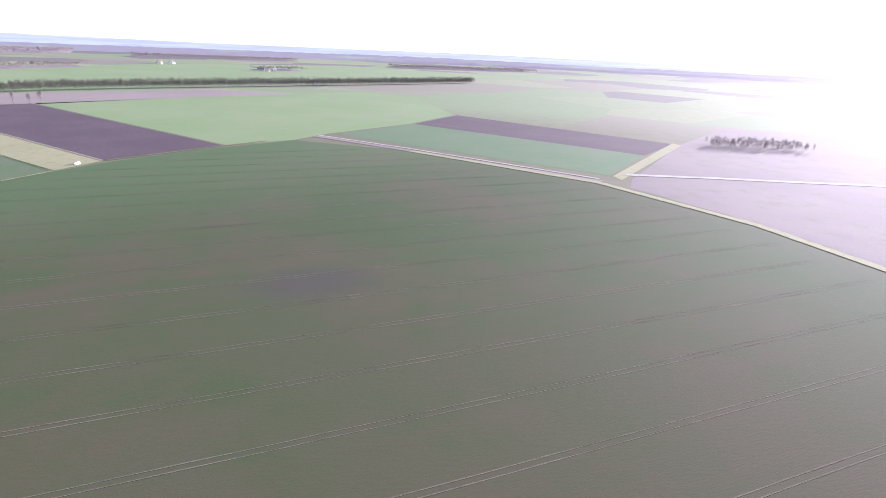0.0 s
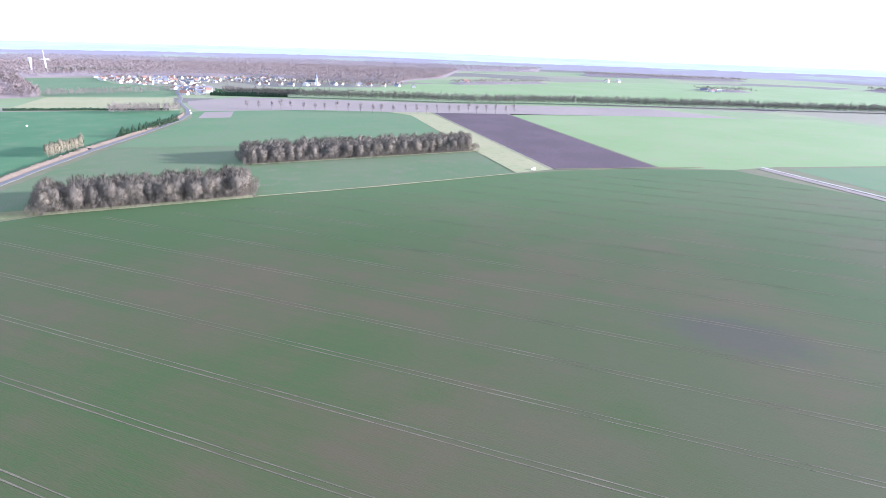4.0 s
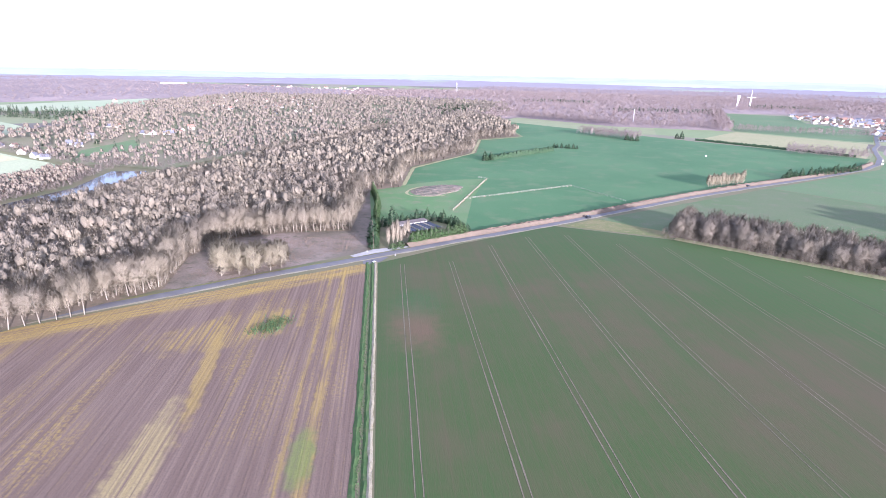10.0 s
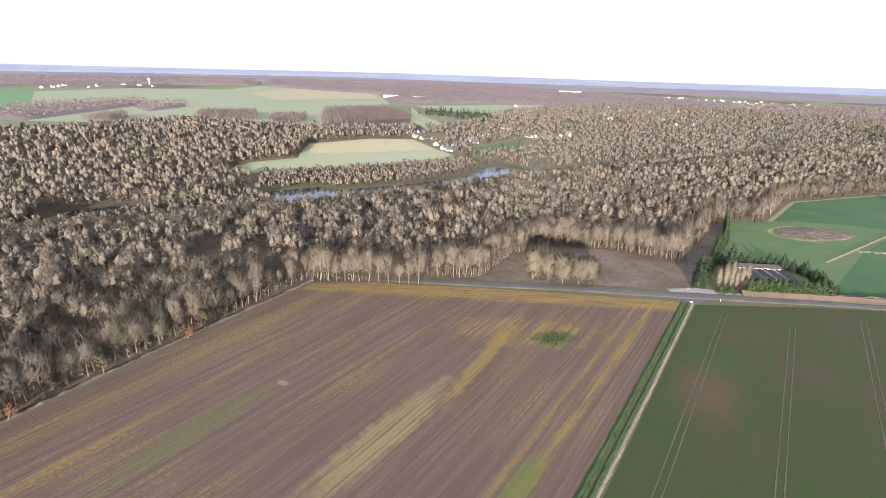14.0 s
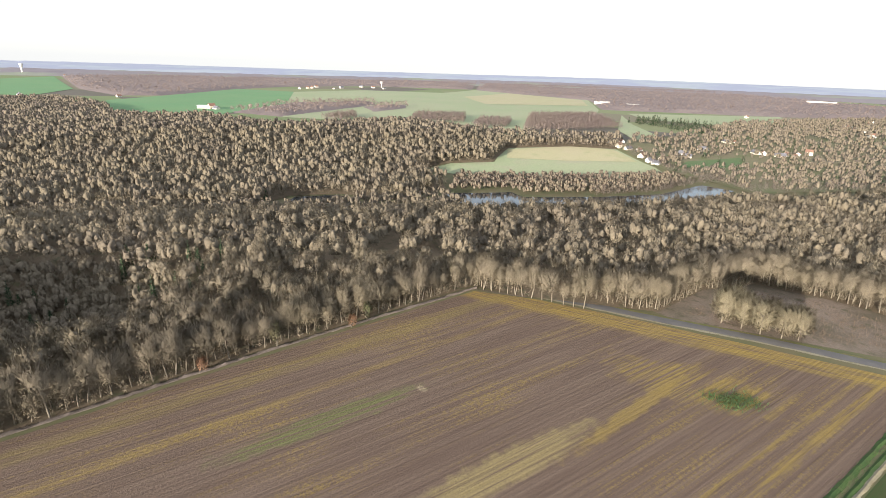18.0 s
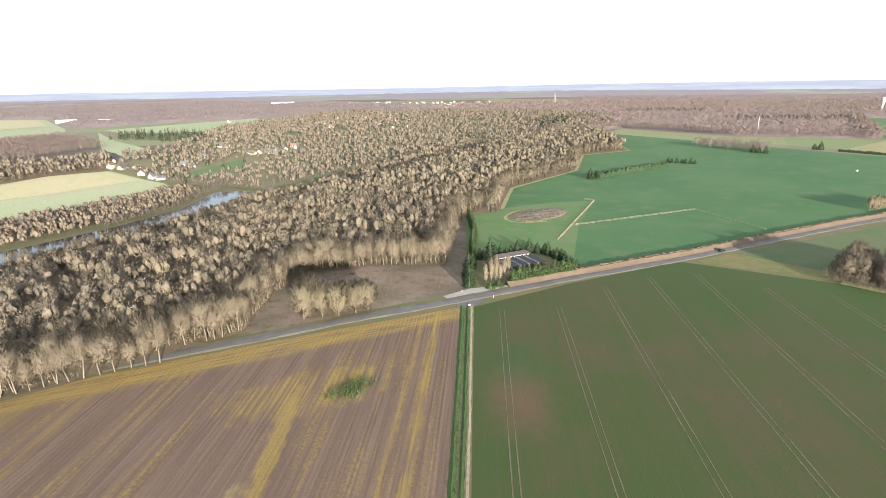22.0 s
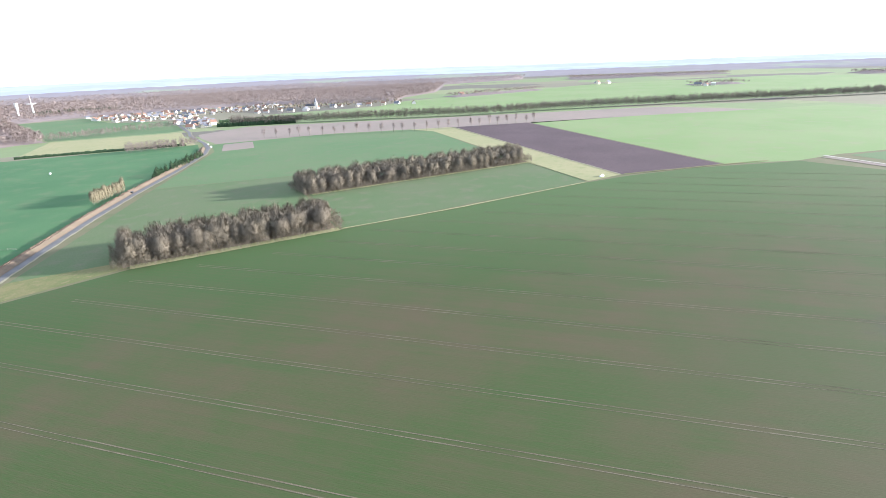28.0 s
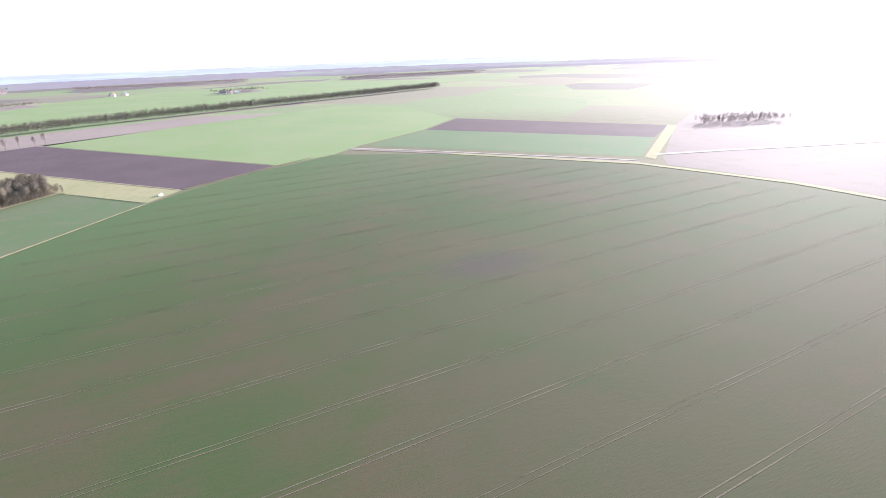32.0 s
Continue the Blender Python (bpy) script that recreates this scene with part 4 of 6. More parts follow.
TUFT = [bare_tree(80 + s, 15.0 + (s % 3), 4.8, 0.32, 6, 1.0, 0.8, 0, 0, core=(18, 2.4, 1.5)) for s in range(5)]
CLUMP = [bare_tree(90 + s, 14.3 + 1.1 * (s % 3), 4.7, 0.16, 6, 1.0, 0.6, 0, 0, core=(14, 1.8, 0.9), heart=(2, 0.52, 3, 5)) for s in range(6)]
NEEDLES = [conifer(100 + s, 13 + 2 * (s % 3), 2.3, 0.05, 420, 1.1, 0.42) for s in range(4)]
FAR_NEEDLES = [conifer(110 + s, 15 + s, 3.4, 0.1, 70, 2.2, 1.1) for s in range(3)]

FOREST = [(-84, -140), (-140, -9), (-156, 33), (-182, 104), (-166, 121), (-136, 168), (-150, 205), (-149, 235), (-125, 253), (-90, 267), (-113, 372), (-93, 393),
          (-107, 484), (-63, 596), (-71, 722), (-17, 779), (-46, 900), (-95, 1030), (-300, 1030), (-330, 700), (-322, 500), (-318, 330), (-326, 240), (-352, 150),
          (-375, 20), (-430, -100), (-430, -230), (-250, -190)]
FRONT = [(-91, -120), (-140, -9), (-156, 33), (-182, 104), (-166, 121), (-136, 168), (-150, 205), (-149, 235), (-125, 253), (-90, 267)]
WOOD_A = [(90, 301), (189, 252), (206, 278), (105, 328)]
WOOD_B = [(243, 335), (428, 240), (446, 268), (262, 366)]

tagged(field("forest_floor", "brown leaf litter under bare trees", FOREST, M["litter"], 0.3, 20), category="forest floor")
field("copse_floor", "brown leaf litter under the copse", WOOD_A, M["litter"], 0.10)
field("copse_floor", "brown leaf litter under the long copse", WOOD_B, M["litter"], 0.10)

# single trees that stand nearest: the wood's front, the two copses' fronts, the clump by the road
def single_trees(name, label, kinds, places, leaf, seed, group, category="tree", lo=0.85, hi=1.15, bark="bark"):
    rng = np.random.default_rng(seed)
    protos = []
    for wood, leaves in kinds:
        t = thing(name, label, category, (0, 0, 0), 0, group)
        link("trunk", *wood, [M[bark]], parent=t)
        soften(link("crown", *leaves[:2], [M[leaf]], parent=t), leaves[2])
        protos.append(t)
    for k, (x, y) in enumerate(places):
        s = rng.uniform(lo, hi)
        m = pose(x, y, float(land(x, y)), 0, 0, rng.uniform(0, 360)) @ Matrix.Diagonal((s, s, s * rng.uniform(0.92, 1.08), 1))
        if k < len(protos):
            protos[k].matrix_basis = m
        else:
            t = copy_thing(protos[k % len(protos)], Matrix.Identity(4))
            t.matrix_basis = m
    for t in protos[len(places):]:
        for c in list(t.children):
            bpy.data.objects.remove(c)
        bpy.data.objects.remove(t)


def row_of(line, spacing, inward, seed):
    """Places along a line, set in to its left or right and shaken."""
    g = np.random.default_rng(seed)
    pts = dense(offset(line, -inward), spacing)
    return np.array([(q.x + g.uniform(-1.1, 1.1), q.y + g.uniform(-1.1, 1.1)) for q in pts])


near = scatter(FOREST, 7.0, 1, 0.42)
d_front = far_from(FRONT, near[:, 0], near[:, 1])
hem = np.concatenate([row_of(FRONT, 3.3, -2.0, 2), row_of(FRONT, 4.4, -5.8, 3)])
hem = hem[(hem[:, 1] > -95) & (far_from(ROAD, hem[:, 0], hem[:, 1]) > 4.5)]
corner = np.array([(-177.5, 107.5), (-175, 110.5), (-172.5, 113), (-170.5, 116), (-168, 118.5), (-180.5, 108), (-178, 112), (-175.5, 115), (-183.5, 104), (-185, 109),
                   (-166, 121), (-163.5, 124), (-160.5, 127.5), (-157.5, 130.5), (-154, 134), (-151, 137), (-148, 140)])
hem = np.concatenate([hem, corner])
single_trees("bare_tree", "tall bare broadleaf tree with a pale trunk at the wood's edge", TALL, hem, "twig", 5, "trees at the wood's edge")
brush = np.concatenate([row_of(FRONT, 2.4, -k, 200 + int(k)) for k in (0.8, 3.6, 7.0, 11.0)])
brush = brush[(far_from(ROAD, brush[:, 0], brush[:, 1]) > 4.5)]
woodland("undergrowth", "leafless brown undergrowth along the wood's edge", FAR_LOW, brush, 9, "twig", 0.16, 0.42)
rest = near[d_front > 6.5]
d_edge = far_from(FOREST + FOREST[:1], rest[:, 0], rest[:, 1])
woodland("bare_woodland", "bushy outer trees of the bare wood", EDGE, rest[(d_edge < 15) & (rest[:, 0] > -330) & (rest[:, 1] < 800)], 6)
rest = rest[~((d_edge < 15) & (rest[:, 0] > -330) & (rest[:, 1] < 800))]
r_far = np.hypot(rest[:, 0] - 10, rest[:, 1])
hollow = np.sin(rest[:, 0] * 0.11 + 1.3 * np.sin(rest[:, 1] * 0.07)) * np.sin(rest[:, 1] * 0.13 + 1.1 * np.sin(rest[:, 0] * 0.05)) > 0.72
dip = land(rest[:, 0], rest[:, 1]) < -3.0
dip &= rest[:, 0] > -300
woodland("bare_woodland", "low bare trees in the shaded hollow of the wood", MID, np.concatenate([rest[dip], rest[dip] + (3.4, 3.1), rest[dip] + (-2.9, 3.6)]), 75, "twig", 0.42, 0.80)
# oversized trees outside the view, added to throw shade across the hollow
woodland("bare_woodland", "unseen tall stand added to shade the hollow", MID, scatter([(-136, -108), (-205, -134), (-225, -172), (-150, -152), (-118, -130)], 5.6, 76), 77, "twig", 1.45, 1.7)
rest, hollow, r_far = rest[~dip], hollow[~dip], r_far[~dip]
middle = rest[(r_far < 460) & (rest[:, 0] > -392) & ~hollow]
close = np.hypot(middle[:, 0] - 10, middle[:, 1]) < 235
NEAR = [bare_tree(190 + s, 13.8 + 1.2 * (s % 4), 4.4 + 0.4 * (s % 3), 0.18, 430, 1.05, 0.125, 6, 4, sprays=40, core=(240, 0.8, 0.28), heart=(3, 0.30, 4, 6)) for s in range(6)]
woodland("bare_woodland", "dense bare broadleaf wood near the stubble field", NEAR, middle[close], 70, "twig", 0.72, 1.16)
woodland("bare_woodland", "dense bare broadleaf wood in low winter sun", MID, middle[~close], 7, "twig", 0.74, 1.14)
shrubs = scatter(FOREST, 5.2, 71)
shrubs = shrubs[(np.hypot(shrubs[:, 0] - 10, shrubs[:, 1]) < 240) & (far_from(FRONT, shrubs[:, 0], shrubs[:, 1]) > 3)]
woodland("undergrowth", "leafless brown undergrowth beneath the bare wood", FAR_LOW, shrubs, 72, "twig", 0.25, 0.55)
behind = rest[r_far >= 460]
rng = np.random.default_rng(3)
woodland("bare_woodland", "dense bare broadleaf wood further off", FAR, behind[rng.uniform(size=len(behind)) < 0.9], 8, "twig", 0.85, 1.2)

a_trees = scatter(WOOD_A, 5.2, 11)
b_trees = scatter(WOOD_B, 5.6, 12)
da = far_from([WOOD_A[3], WOOD_A[0], WOOD_A[1], WOOD_A[2]], a_trees[:, 0], a_trees[:, 1])
db = far_from([WOOD_B[3], WOOD_B[0], WOOD_B[1], WOOD_B[2]], b_trees[:, 0], b_trees[:, 1])
single_trees("bare_tree", "bushy bare broadleaf tree at the edge of a copse", BROAD, a_trees[da < 8], "twig_copse", 13, "trees of the copse", lo=0.9, hi=1.12, bark="bark_dark")
single_trees("bare_tree", "bushy bare broadleaf tree at the edge of the long copse", BROAD, b_trees[db < 6], "twig_copse", 14, "trees of the long copse", lo=0.9, hi=1.1, bark="bark_dark")
INNER = [bare_tree(150 + s, 14.0 + 0.5 * s, 4.2, 0.10, 420, 1.05, 0.18, 0, 0, sprays=38, core=(140, 0.9, 0.35), heart=(3, 0.38, 3, 6)) for s in range(4)]
woodland("copse", "inner trees of a bare broadleaf copse", INNER, a_trees[da >= 8], 15, "twig_copse", 0.95, 1.12)
woodland("copse", "inner trees of a long bare broadleaf copse", INNER, b_trees[db >= 6], 16, "twig_copse", 0.95, 1.12)
for poly, far in ((WOOD_A, 3), (WOOD_B, 4)):
    edge = np.concatenate([row_of([poly[3], poly[0], poly[1], poly[2]], 2.3, k, 300 + int(k * 10)) for k in (0.5, 3.0, 6.0)])
    woodland("undergrowth", "leafless undergrowth along the copse's edge", FAR_LOW, edge, 310 + far, "twig_copse", 0.2, 0.5)
clump = np.array([(-121, 186), (-115, 190), (-109, 193), (-104, 198), (-118, 194), (-111, 200), (-106, 205), (-101, 203), (-123, 192)], float)
single_trees("bare_tree", "spreading pale bare tree in the clump by the road", [bare_tree(130 + s, 14.0, 5.4, 0.04, 1900, 1.1, 0.17, 16, sprays=60) for s in range(3)], clump, "twig_pale", 17, "clump by the road", lo=1.0, hi=1.25)

LOW = [(-322, 500), (-318, 330), (-326, 240), (-352, 150), (-376, 150), (-374, 240), (-362, 330), (-372, 500)]
woodland("bare_thicket", "low bare thicket on the shaded pond bank", FAR, scatter(LOW, 4.5, 18), 19, "twig_dark", 0.35, 0.62)

# the farther woods
W_FOREST = [(-432, 135), (-470, 196), (-520, 204), (-552, 189), (-571, 229), (-570, 291), (-631, 342), (-628, 436), (-604, 494), (-660, 545), (-712, 381), (-784, 303), (-878, 271), (-848, 170),
            (-813, 49), (-974, -59), (-939, -97), (-999, -194), (-1154, -223), (-1339, -351), (-1318, -441), (-1300, -760), (-430, -430), (-450, -100), (-430, 10), (-466, 45), (-466, 90), (-450, 108)]
RED_BANK = [(-452, 192), (-448, 256), (-424, 262), (-410, 342), (-412, 399), (-440, 470), (-470, 466), (-484, 341), (-512, 222)]
VALE = [(-365, 150), (-372, 20), (-425, -100), (-425, -240), (-455, -240), (-452, -100), (-432, 10), (-426, 50), (-430, 98), (-448, 112), (-436, 140), (-452, 184), (-392, 186)]
VALLEY = [(-350, 700), (-300, 1030), (-95, 1030), (-50, 1150), (-100, 1600), (-600, 1650), (-900, 1560), (-860, 1150), (-815, 890), (-690, 720), (-660, 560), (-604, 500), (-500, 490), (-425, 505), (-385, 500)]
N_FOREST = [(-95, 1040), (-40, 1120), (136, 1000), (295, 996), (332, 990), (456, 1500), (900, 1560), (1000, 1180), (1130, 940), (1260, 1010), (1500, 1060), (2000, 1350), (1500, 2000), (900, 2350), (-300, 2350), (-700, 2100), (-600, 1650), (-100, 1600)]
tagged(field("forest_floor", "brown leaf litter under the western wood", W_FOREST, M["litter"], 0.7, 25), category="forest floor")
tagged(field("forest_floor", "rough grass and gardens under the valley trees", VALLEY, M["garden"], 0.7, 25), category="forest floor")
west = scatter(W_FOREST, 8.0, 21, 0.40)
west_near = np.hypot(west[:, 0], west[:, 1]) < 760
woodland("bare_woodland", "bare wood on the far side of the pond", FAR, west[west_near], 22, "twig", 0.78, 1.2)
woodland("bare_woodland", "bare wood reaching up the far slope", CLUMP, west[~west_near], 220, "twig_hazed", 0.75, 1.15)
woodland("bare_woodland", "bushy front trees of the wood round the meadow", FAR_LOW, np.concatenate([row_of([(-530, 200), (-552, 186), (-573, 229), (-572, 291), (-633, 340), (-631, 436), (-606, 497)], 5.0, k, 240 + k) for k in (-2, -8)] + [row_of([(-450, -100), (-432, 8), (-468, 45), (-468, 90), (-452, 108), (-434, 135), (-470, 196)], 5.0, k, 260 + k) for k in (-2, -8)]), 224, "twig", 0.7, 1.0)
woodland("bare_thicket", "low bare trees on the valley floor round a pool", FAR, scatter(VALE, 6.2, 221), 222, "twig_dark", 0.5, 0.85)
woodland("bare_woodland", "russet young trees along the pond", FAR, scatter(RED_BANK, 5.0, 23), 24, "twig_red", 0.5, 0.78)
woodland("bare_woodland", "bushy trees along the northern pond bank", FAR_LOW, np.concatenate([row_of([(-604, 502), (-500, 492), (-430, 508), (-388, 503), (-352, 700)], 5.0, k, 280 + k) for k in (-2, -8)]
         + [row_of([(-405, 330), (-404, 400), (-432, 478), (-430, 506)], 4.0, k, 290 + k) for k in (-2, -6)]), 283, "twig_dark", 0.4, 0.75)
gardens = scatter(VALLEY, 10.2, 25)
gardens = gardens[~inside([(-500, 510), (-531, 545), (-540, 652), (-488, 612)], gardens[:, 0], gardens[:, 1])]
gardens = gardens[np.sin(gardens[:, 0] * 0.031 + 2 * np.sin(gardens[:, 1] * 0.013)) * np.sin(gardens[:, 1] * 0.027) < 0.75]
near_garden = np.hypot(gardens[:, 0], gardens[:, 1]) < 1000
woodland("bare_woodland", "mixed bare trees in the valley among gardens", FAR, gardens[near_garden], 26, "twig_hazed", 0.5, 1.0)
woodland("bare_woodland", "mixed bare trees further along the valley", CLUMP, gardens[~near_garden], 260, "twig_hazed", 0.5, 1.0)
woodland("evergreens", "scattered dark conifers in the valley wood", FAR_NEEDLES, np.concatenate([scatter(VALLEY, 44, 27), scatter([(-867, 712), (-936, 808), (-771, 868), (-681, 714)], 13, 270)]), 28, "needle", 0.6, 1.05)
woodland("evergreens", "a few dark conifers in the western wood", FAR_NEEDLES, scatter(W_FOREST, 95, 29), 30, "needle", 0.7, 1.0)
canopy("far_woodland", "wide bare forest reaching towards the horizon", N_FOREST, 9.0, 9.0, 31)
woodland("far_woodland", "crowns of the wide bare forest", TUFT, scatter(N_FOREST, 13.2, 32), 33, "twig_hazed", 0.8, 1.2)
woodland("far_woodland", "bushy front trees of the wide bare forest", FAR_LOW, np.concatenate([row_of(N_FOREST[:6], 4.5, -4, 34), row_of(N_FOREST[:6], 5.5, -13, 37), row_of(N_FOREST[:6], 6.5, -24, 38), row_of(N_FOREST[7:11], 5.5, -4, 35), row_of(N_FOREST[7:11], 6.5, -14, 39)]), 36, "twig_hazed", 0.8, 1.1)
woodland("evergreens", "dark conifer stands in the wide bare forest", FAR_NEEDLES, np.concatenate([scatter(p, 11, 320 + k) for k, p in enumerate((
    [(-238, 1260), (-170, 1250), (-165, 1420), (-250, 1430)], [(-330, 1010), (-290, 990), (-270, 1060), (-320, 1080)], [(-250, 820), (-205, 815), (-200, 850), (-245, 860)], [(180, 1290), (420, 1330), (400, 1400), (170, 1360)],
    [(-40, 1560), (160, 1600), (150, 1680), (-60, 1650)], [(560, 1640), (760, 1600), (780, 1700), (600, 1740)]))]), 326, "needle", 0.8, 1.15)
for k, (label, poly) in enumerate((
        ("narrow wood across the valley", [(-1089, -14), (-1315, 98), (-1432, 336), (-1305, 319), (-998, 77)]),
        ("narrow wood across the valley", [(-1246, 268), (-1336, 402), (-1204, 367), (-1091, 260)]),
        ("small wood across the valley", [(-946, 134), (-1049, 212), (-956, 200), (-916, 163)]),
        ("small wood across the valley", [(-895, 281), (-1028, 337), (-994, 426), (-873, 373)]),
        ("small dark wood across the valley", [(-803, 359), (-914, 422), (-892, 475), (-800, 424)]),
        ("wide dark wood on the slope across the valley", [(-741, 420), (-1010, 579), (-1013, 735), (-773, 628)]),
        ("wide bare forest on the western skyline", [(-2000, 0), (-2250, 180), (-2420, 560), (-2260, 960), (-3000, 1300), (-3050, -300), (-2750, -700), (-1850, -430), (-1560, -280), (-1580, -185)]),
        ("wide bare forest on the north-western skyline", [(-1000, 1290), (-1195, 885), (-1608, 1125), (-2223, 965), (-3000, 1320), (-2300, 2300), (-700, 2100), (-620, 1660), (-900, 1570)]),
        ("wide bare forest on the north-eastern skyline", [(900, 2350), (1500, 2000), (2000, 1350), (2350, 1150), (2700, 1300), (2000, 2300), (1000, 2850), (-300, 2850), (-300, 2350)]),
        ("bare copse in the pasture", [(64, 842), (139, 786), (158, 812), (84, 872)]),
        ("bare copse beside the road", [(306, 714), (386, 686), (398, 706), (318, 738)]),
        ("hedge wood before the village", [(335, 1000), (545, 972), (548, 984), (338, 1016)]),
        ("dark wood behind the village", [(600, 1480), (980, 1330), (1040, 1500), (700, 1620)]),
        ("wood in the eastern fields", [(1250, 830), (1560, 700), (1600, 760), (1290, 900)]),
        ("wood in the eastern fields", [(1680, 300), (1760, 180), (1830, 220), (1740, 350)]),
        ("wood in the eastern fields", [(520, -386), (556, -402), (548, -500), (508, -496)]),
        ("wood on the eastern horizon", [(2300, 900), (2500, 300), (2600, 350), (2450, 980)]),
        ("wood on the eastern horizon", [(2250, -100), (2350, -700), (2480, -680), (2380, -60)]))):
    near_one = max(np.hypot(x, y) for x, y in poly) < 1260
    if not near_one:
        large = "wide bare" in label
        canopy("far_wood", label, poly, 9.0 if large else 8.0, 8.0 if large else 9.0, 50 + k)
        woodland("far_wood", label, TUFT, scatter(poly, 26 if large else 13, 70 + k), 90 + k, "twig_hazed", 0.7, 1.0)
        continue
    woodland("far_wood", label, FAR_LOW, scatter(poly, 5.6, 70 + k), 90 + k, "twig_hazed", 0.65 if "eastern" not in label else 0.42, 0.95 if "eastern" not in label else 0.65)


# ---- rows of trees and hedges
def row(line, spacing, seed, shake=0.25):
    rng = np.random.default_rng(seed)
    return np.array([(p.x + rng.uniform(-shake, shake) * spacing, p.y + rng.uniform(-shake, shake) * spacing) for p in dense(line, spacing)])


def hedge(name, label, line, width, height, seed, leaf, per_metre=26, length=0.9, blade=0.16, uneven=0.25):
    """A hedge: a ragged core and the twigs that stand out of it."""
    rng = np.random.default_rng(seed)
    ob = thing(name, label, "hedge", (line[0][0], line[0][1], float(land(*line[0]))))
    pts = dense(line, 2.0)
    at, core_v, core_f = ob.matrix_basis.translation, [], []
    prof = [(-0.5, 0), (-0.46, 0.55), (-0.18, 0.9), (0.18, 0.92), (0.46, 0.55), (0.5, 0)]
    for i, p in enumerate(pts):
        way = (pts[min(i + 1, len(pts) - 1)] - pts[max(i - 1, 0)]).normalized()
        s = 1 + uneven * rng.uniform(-1, 1)
        for o, h in prof:
            j = 1 + 0.2 * rng.uniform(-1, 1)
            x, y = p.x - way.y * o * width * j, p.y + way.x * o * width * j
            core_v.append((x - at.x, y - at.y, float(land(x, y)) + h * height * s * j - at.z - 0.05))
    for i in range(len(pts) - 1):
        for k in range(5):
            core_f.append((i * 6 + k, i * 6 + k + 1, i * 6 + k + 7, i * 6 + k + 6))
    core_f += [(5, 4, 3, 2, 1, 0), tuple((len(pts) - 1) * 6 + k for k in range(6))]
    link("core", core_v, core_f, [M[leaf]], parent=ob)
    n = int(per_metre * 2.0 * (len(pts) - 1))
    k, f, a = rng.integers(0, len(pts) - 1, n), rng.uniform(0, 1, (n, 1)), rng.uniform(-0.15, np.pi + 0.15, n)
    base = np.array([tuple(p) for p in pts])
    c = base[k] * (1 - f) + base[k + 1] * f
    way = base[k + 1] - base[k]
    way /= np.linalg.norm(way, axis=1)[:, None]
    left = np.stack([-way[:, 1], way[:, 0], 0 * a], 1)
    out = left * np.cos(a)[:, None] + np.array((0, 0, 1.0)) * np.sin(a)[:, None]
    p = c + left * (np.cos(a) * width * 0.48)[:, None] + np.stack([0 * a, 0 * a, np.abs(np.sin(a)) ** 0.6 * height * rng.uniform(0.6, 1.0, n)], 1)
    p[:, 2] += land(p[:, 0], p[:, 1])
    ways = out + rng.normal(0, 0.35, (n, 3)) + (0, 0, 0.4)
    ways /= np.linalg.norm(ways, axis=1)[:, None]
    v, fc, lit = twigs(p - np.array(at) - ways * length * 0.3, ways, length, blade, rng, out)
    soften(link("foliage", v, fc, [M[leaf]], parent=ob), lit)
    return ob


BANK = [(-40, 261), (-28, 273), (27, 324), (75, 373), (130, 428), (190, 483), (271, 552), (344, 620), (372, 655)]
hedge("hedge", "low brown leafless hedge on the bank beside the road", BANK, 2.2, 2.0, 201, "hedge_brown", 30, 0.7, 0.12, 0.1)
hedge("hedge", "ragged bare hedge across the pasture", [(-38, 552), (-10, 592), (27, 646)], 5.0, 5.0, 202, "needle", 40, 1.2, 0.3)
hedge("hedge", "dark hedge along the far side of the pasture", [(232, 826), (310, 770), (386, 712)], 3.0, 3.2, 203, "needle", 20, 1.0, 0.3)
hedge("hedge", "dark evergreen hedge of the nursery", [(556, 886), (600, 832), (645, 786)], 6.0, 7.0, 204, "needle", 26, 1.4, 0.5)
hedge("hedge", "dark evergreen hedge of the nursery", [(590, 905), (650, 862), (700, 830)], 4.0, 4.0, 205, "needle", 22, 1.2, 0.5)
hedge("hedge", "dark evergreen hedge of the nursery", [(612, 960), (690, 912), (740, 870)], 5.0, 4.5, 206, "needle", 22, 1.2, 0.5)
hedge("hedge", "low bramble between the field and the wood", [(-180, 105), (-155, 34), (-139, -8), (-93, -122)], 1.4, 0.6, 208, "twig_dark", 22, 0.9, 0.12, 0.5)

CYPRESS = [conifer(300 + s, 8.5 + s, 1.9, 0.01, 700, 0.8, 0.30, 2.4) for s in range(3)]
SMALL_PINE = [conifer(310 + s, 6.0 + 0.4 * s, 2.2, 0.01, 700, 0.8, 0.28, 2.2) for s in range(3)]
DARK_PINE = [conifer(320 + s, 8.0 + s, 3.0, 0.01, 800, 1.0, 0.36, 1.8) for s in range(3)]
PLUME = [bare_tree(330 + s, 11.0 + s, 1.7, 0.01, 1300, 1.1, 0.15, 8, 5, 0.12) for s in range(3)]
PALE_ROW = [bare_tree(340 + s, 11.0 + 0.5 * s, 2.3, 0.02, 1100, 1.1, 0.15, 8, 5, 0.2) for s in range(3)]
single_trees("cypress", "slim dark green cypress in a clipped row", CYPRESS, row([(-69.5, 247), (-76.5, 273.5), (-83, 292), (-90, 321), (-101, 350), (-108, 368)], 4.1, 41, 0.08), "ivy", 42, "cypress row", lo=0.8, hi=1.05, bark="bark_dark")
single_trees("cypress", "tall dark cypress by the gravel drive", CYPRESS, np.array([(-68.5, 241), (-71.5, 249), (-66, 268)]), "needle", 43, "cypresses by the drive", lo=1.4, hi=1.7, bark="bark_dark")
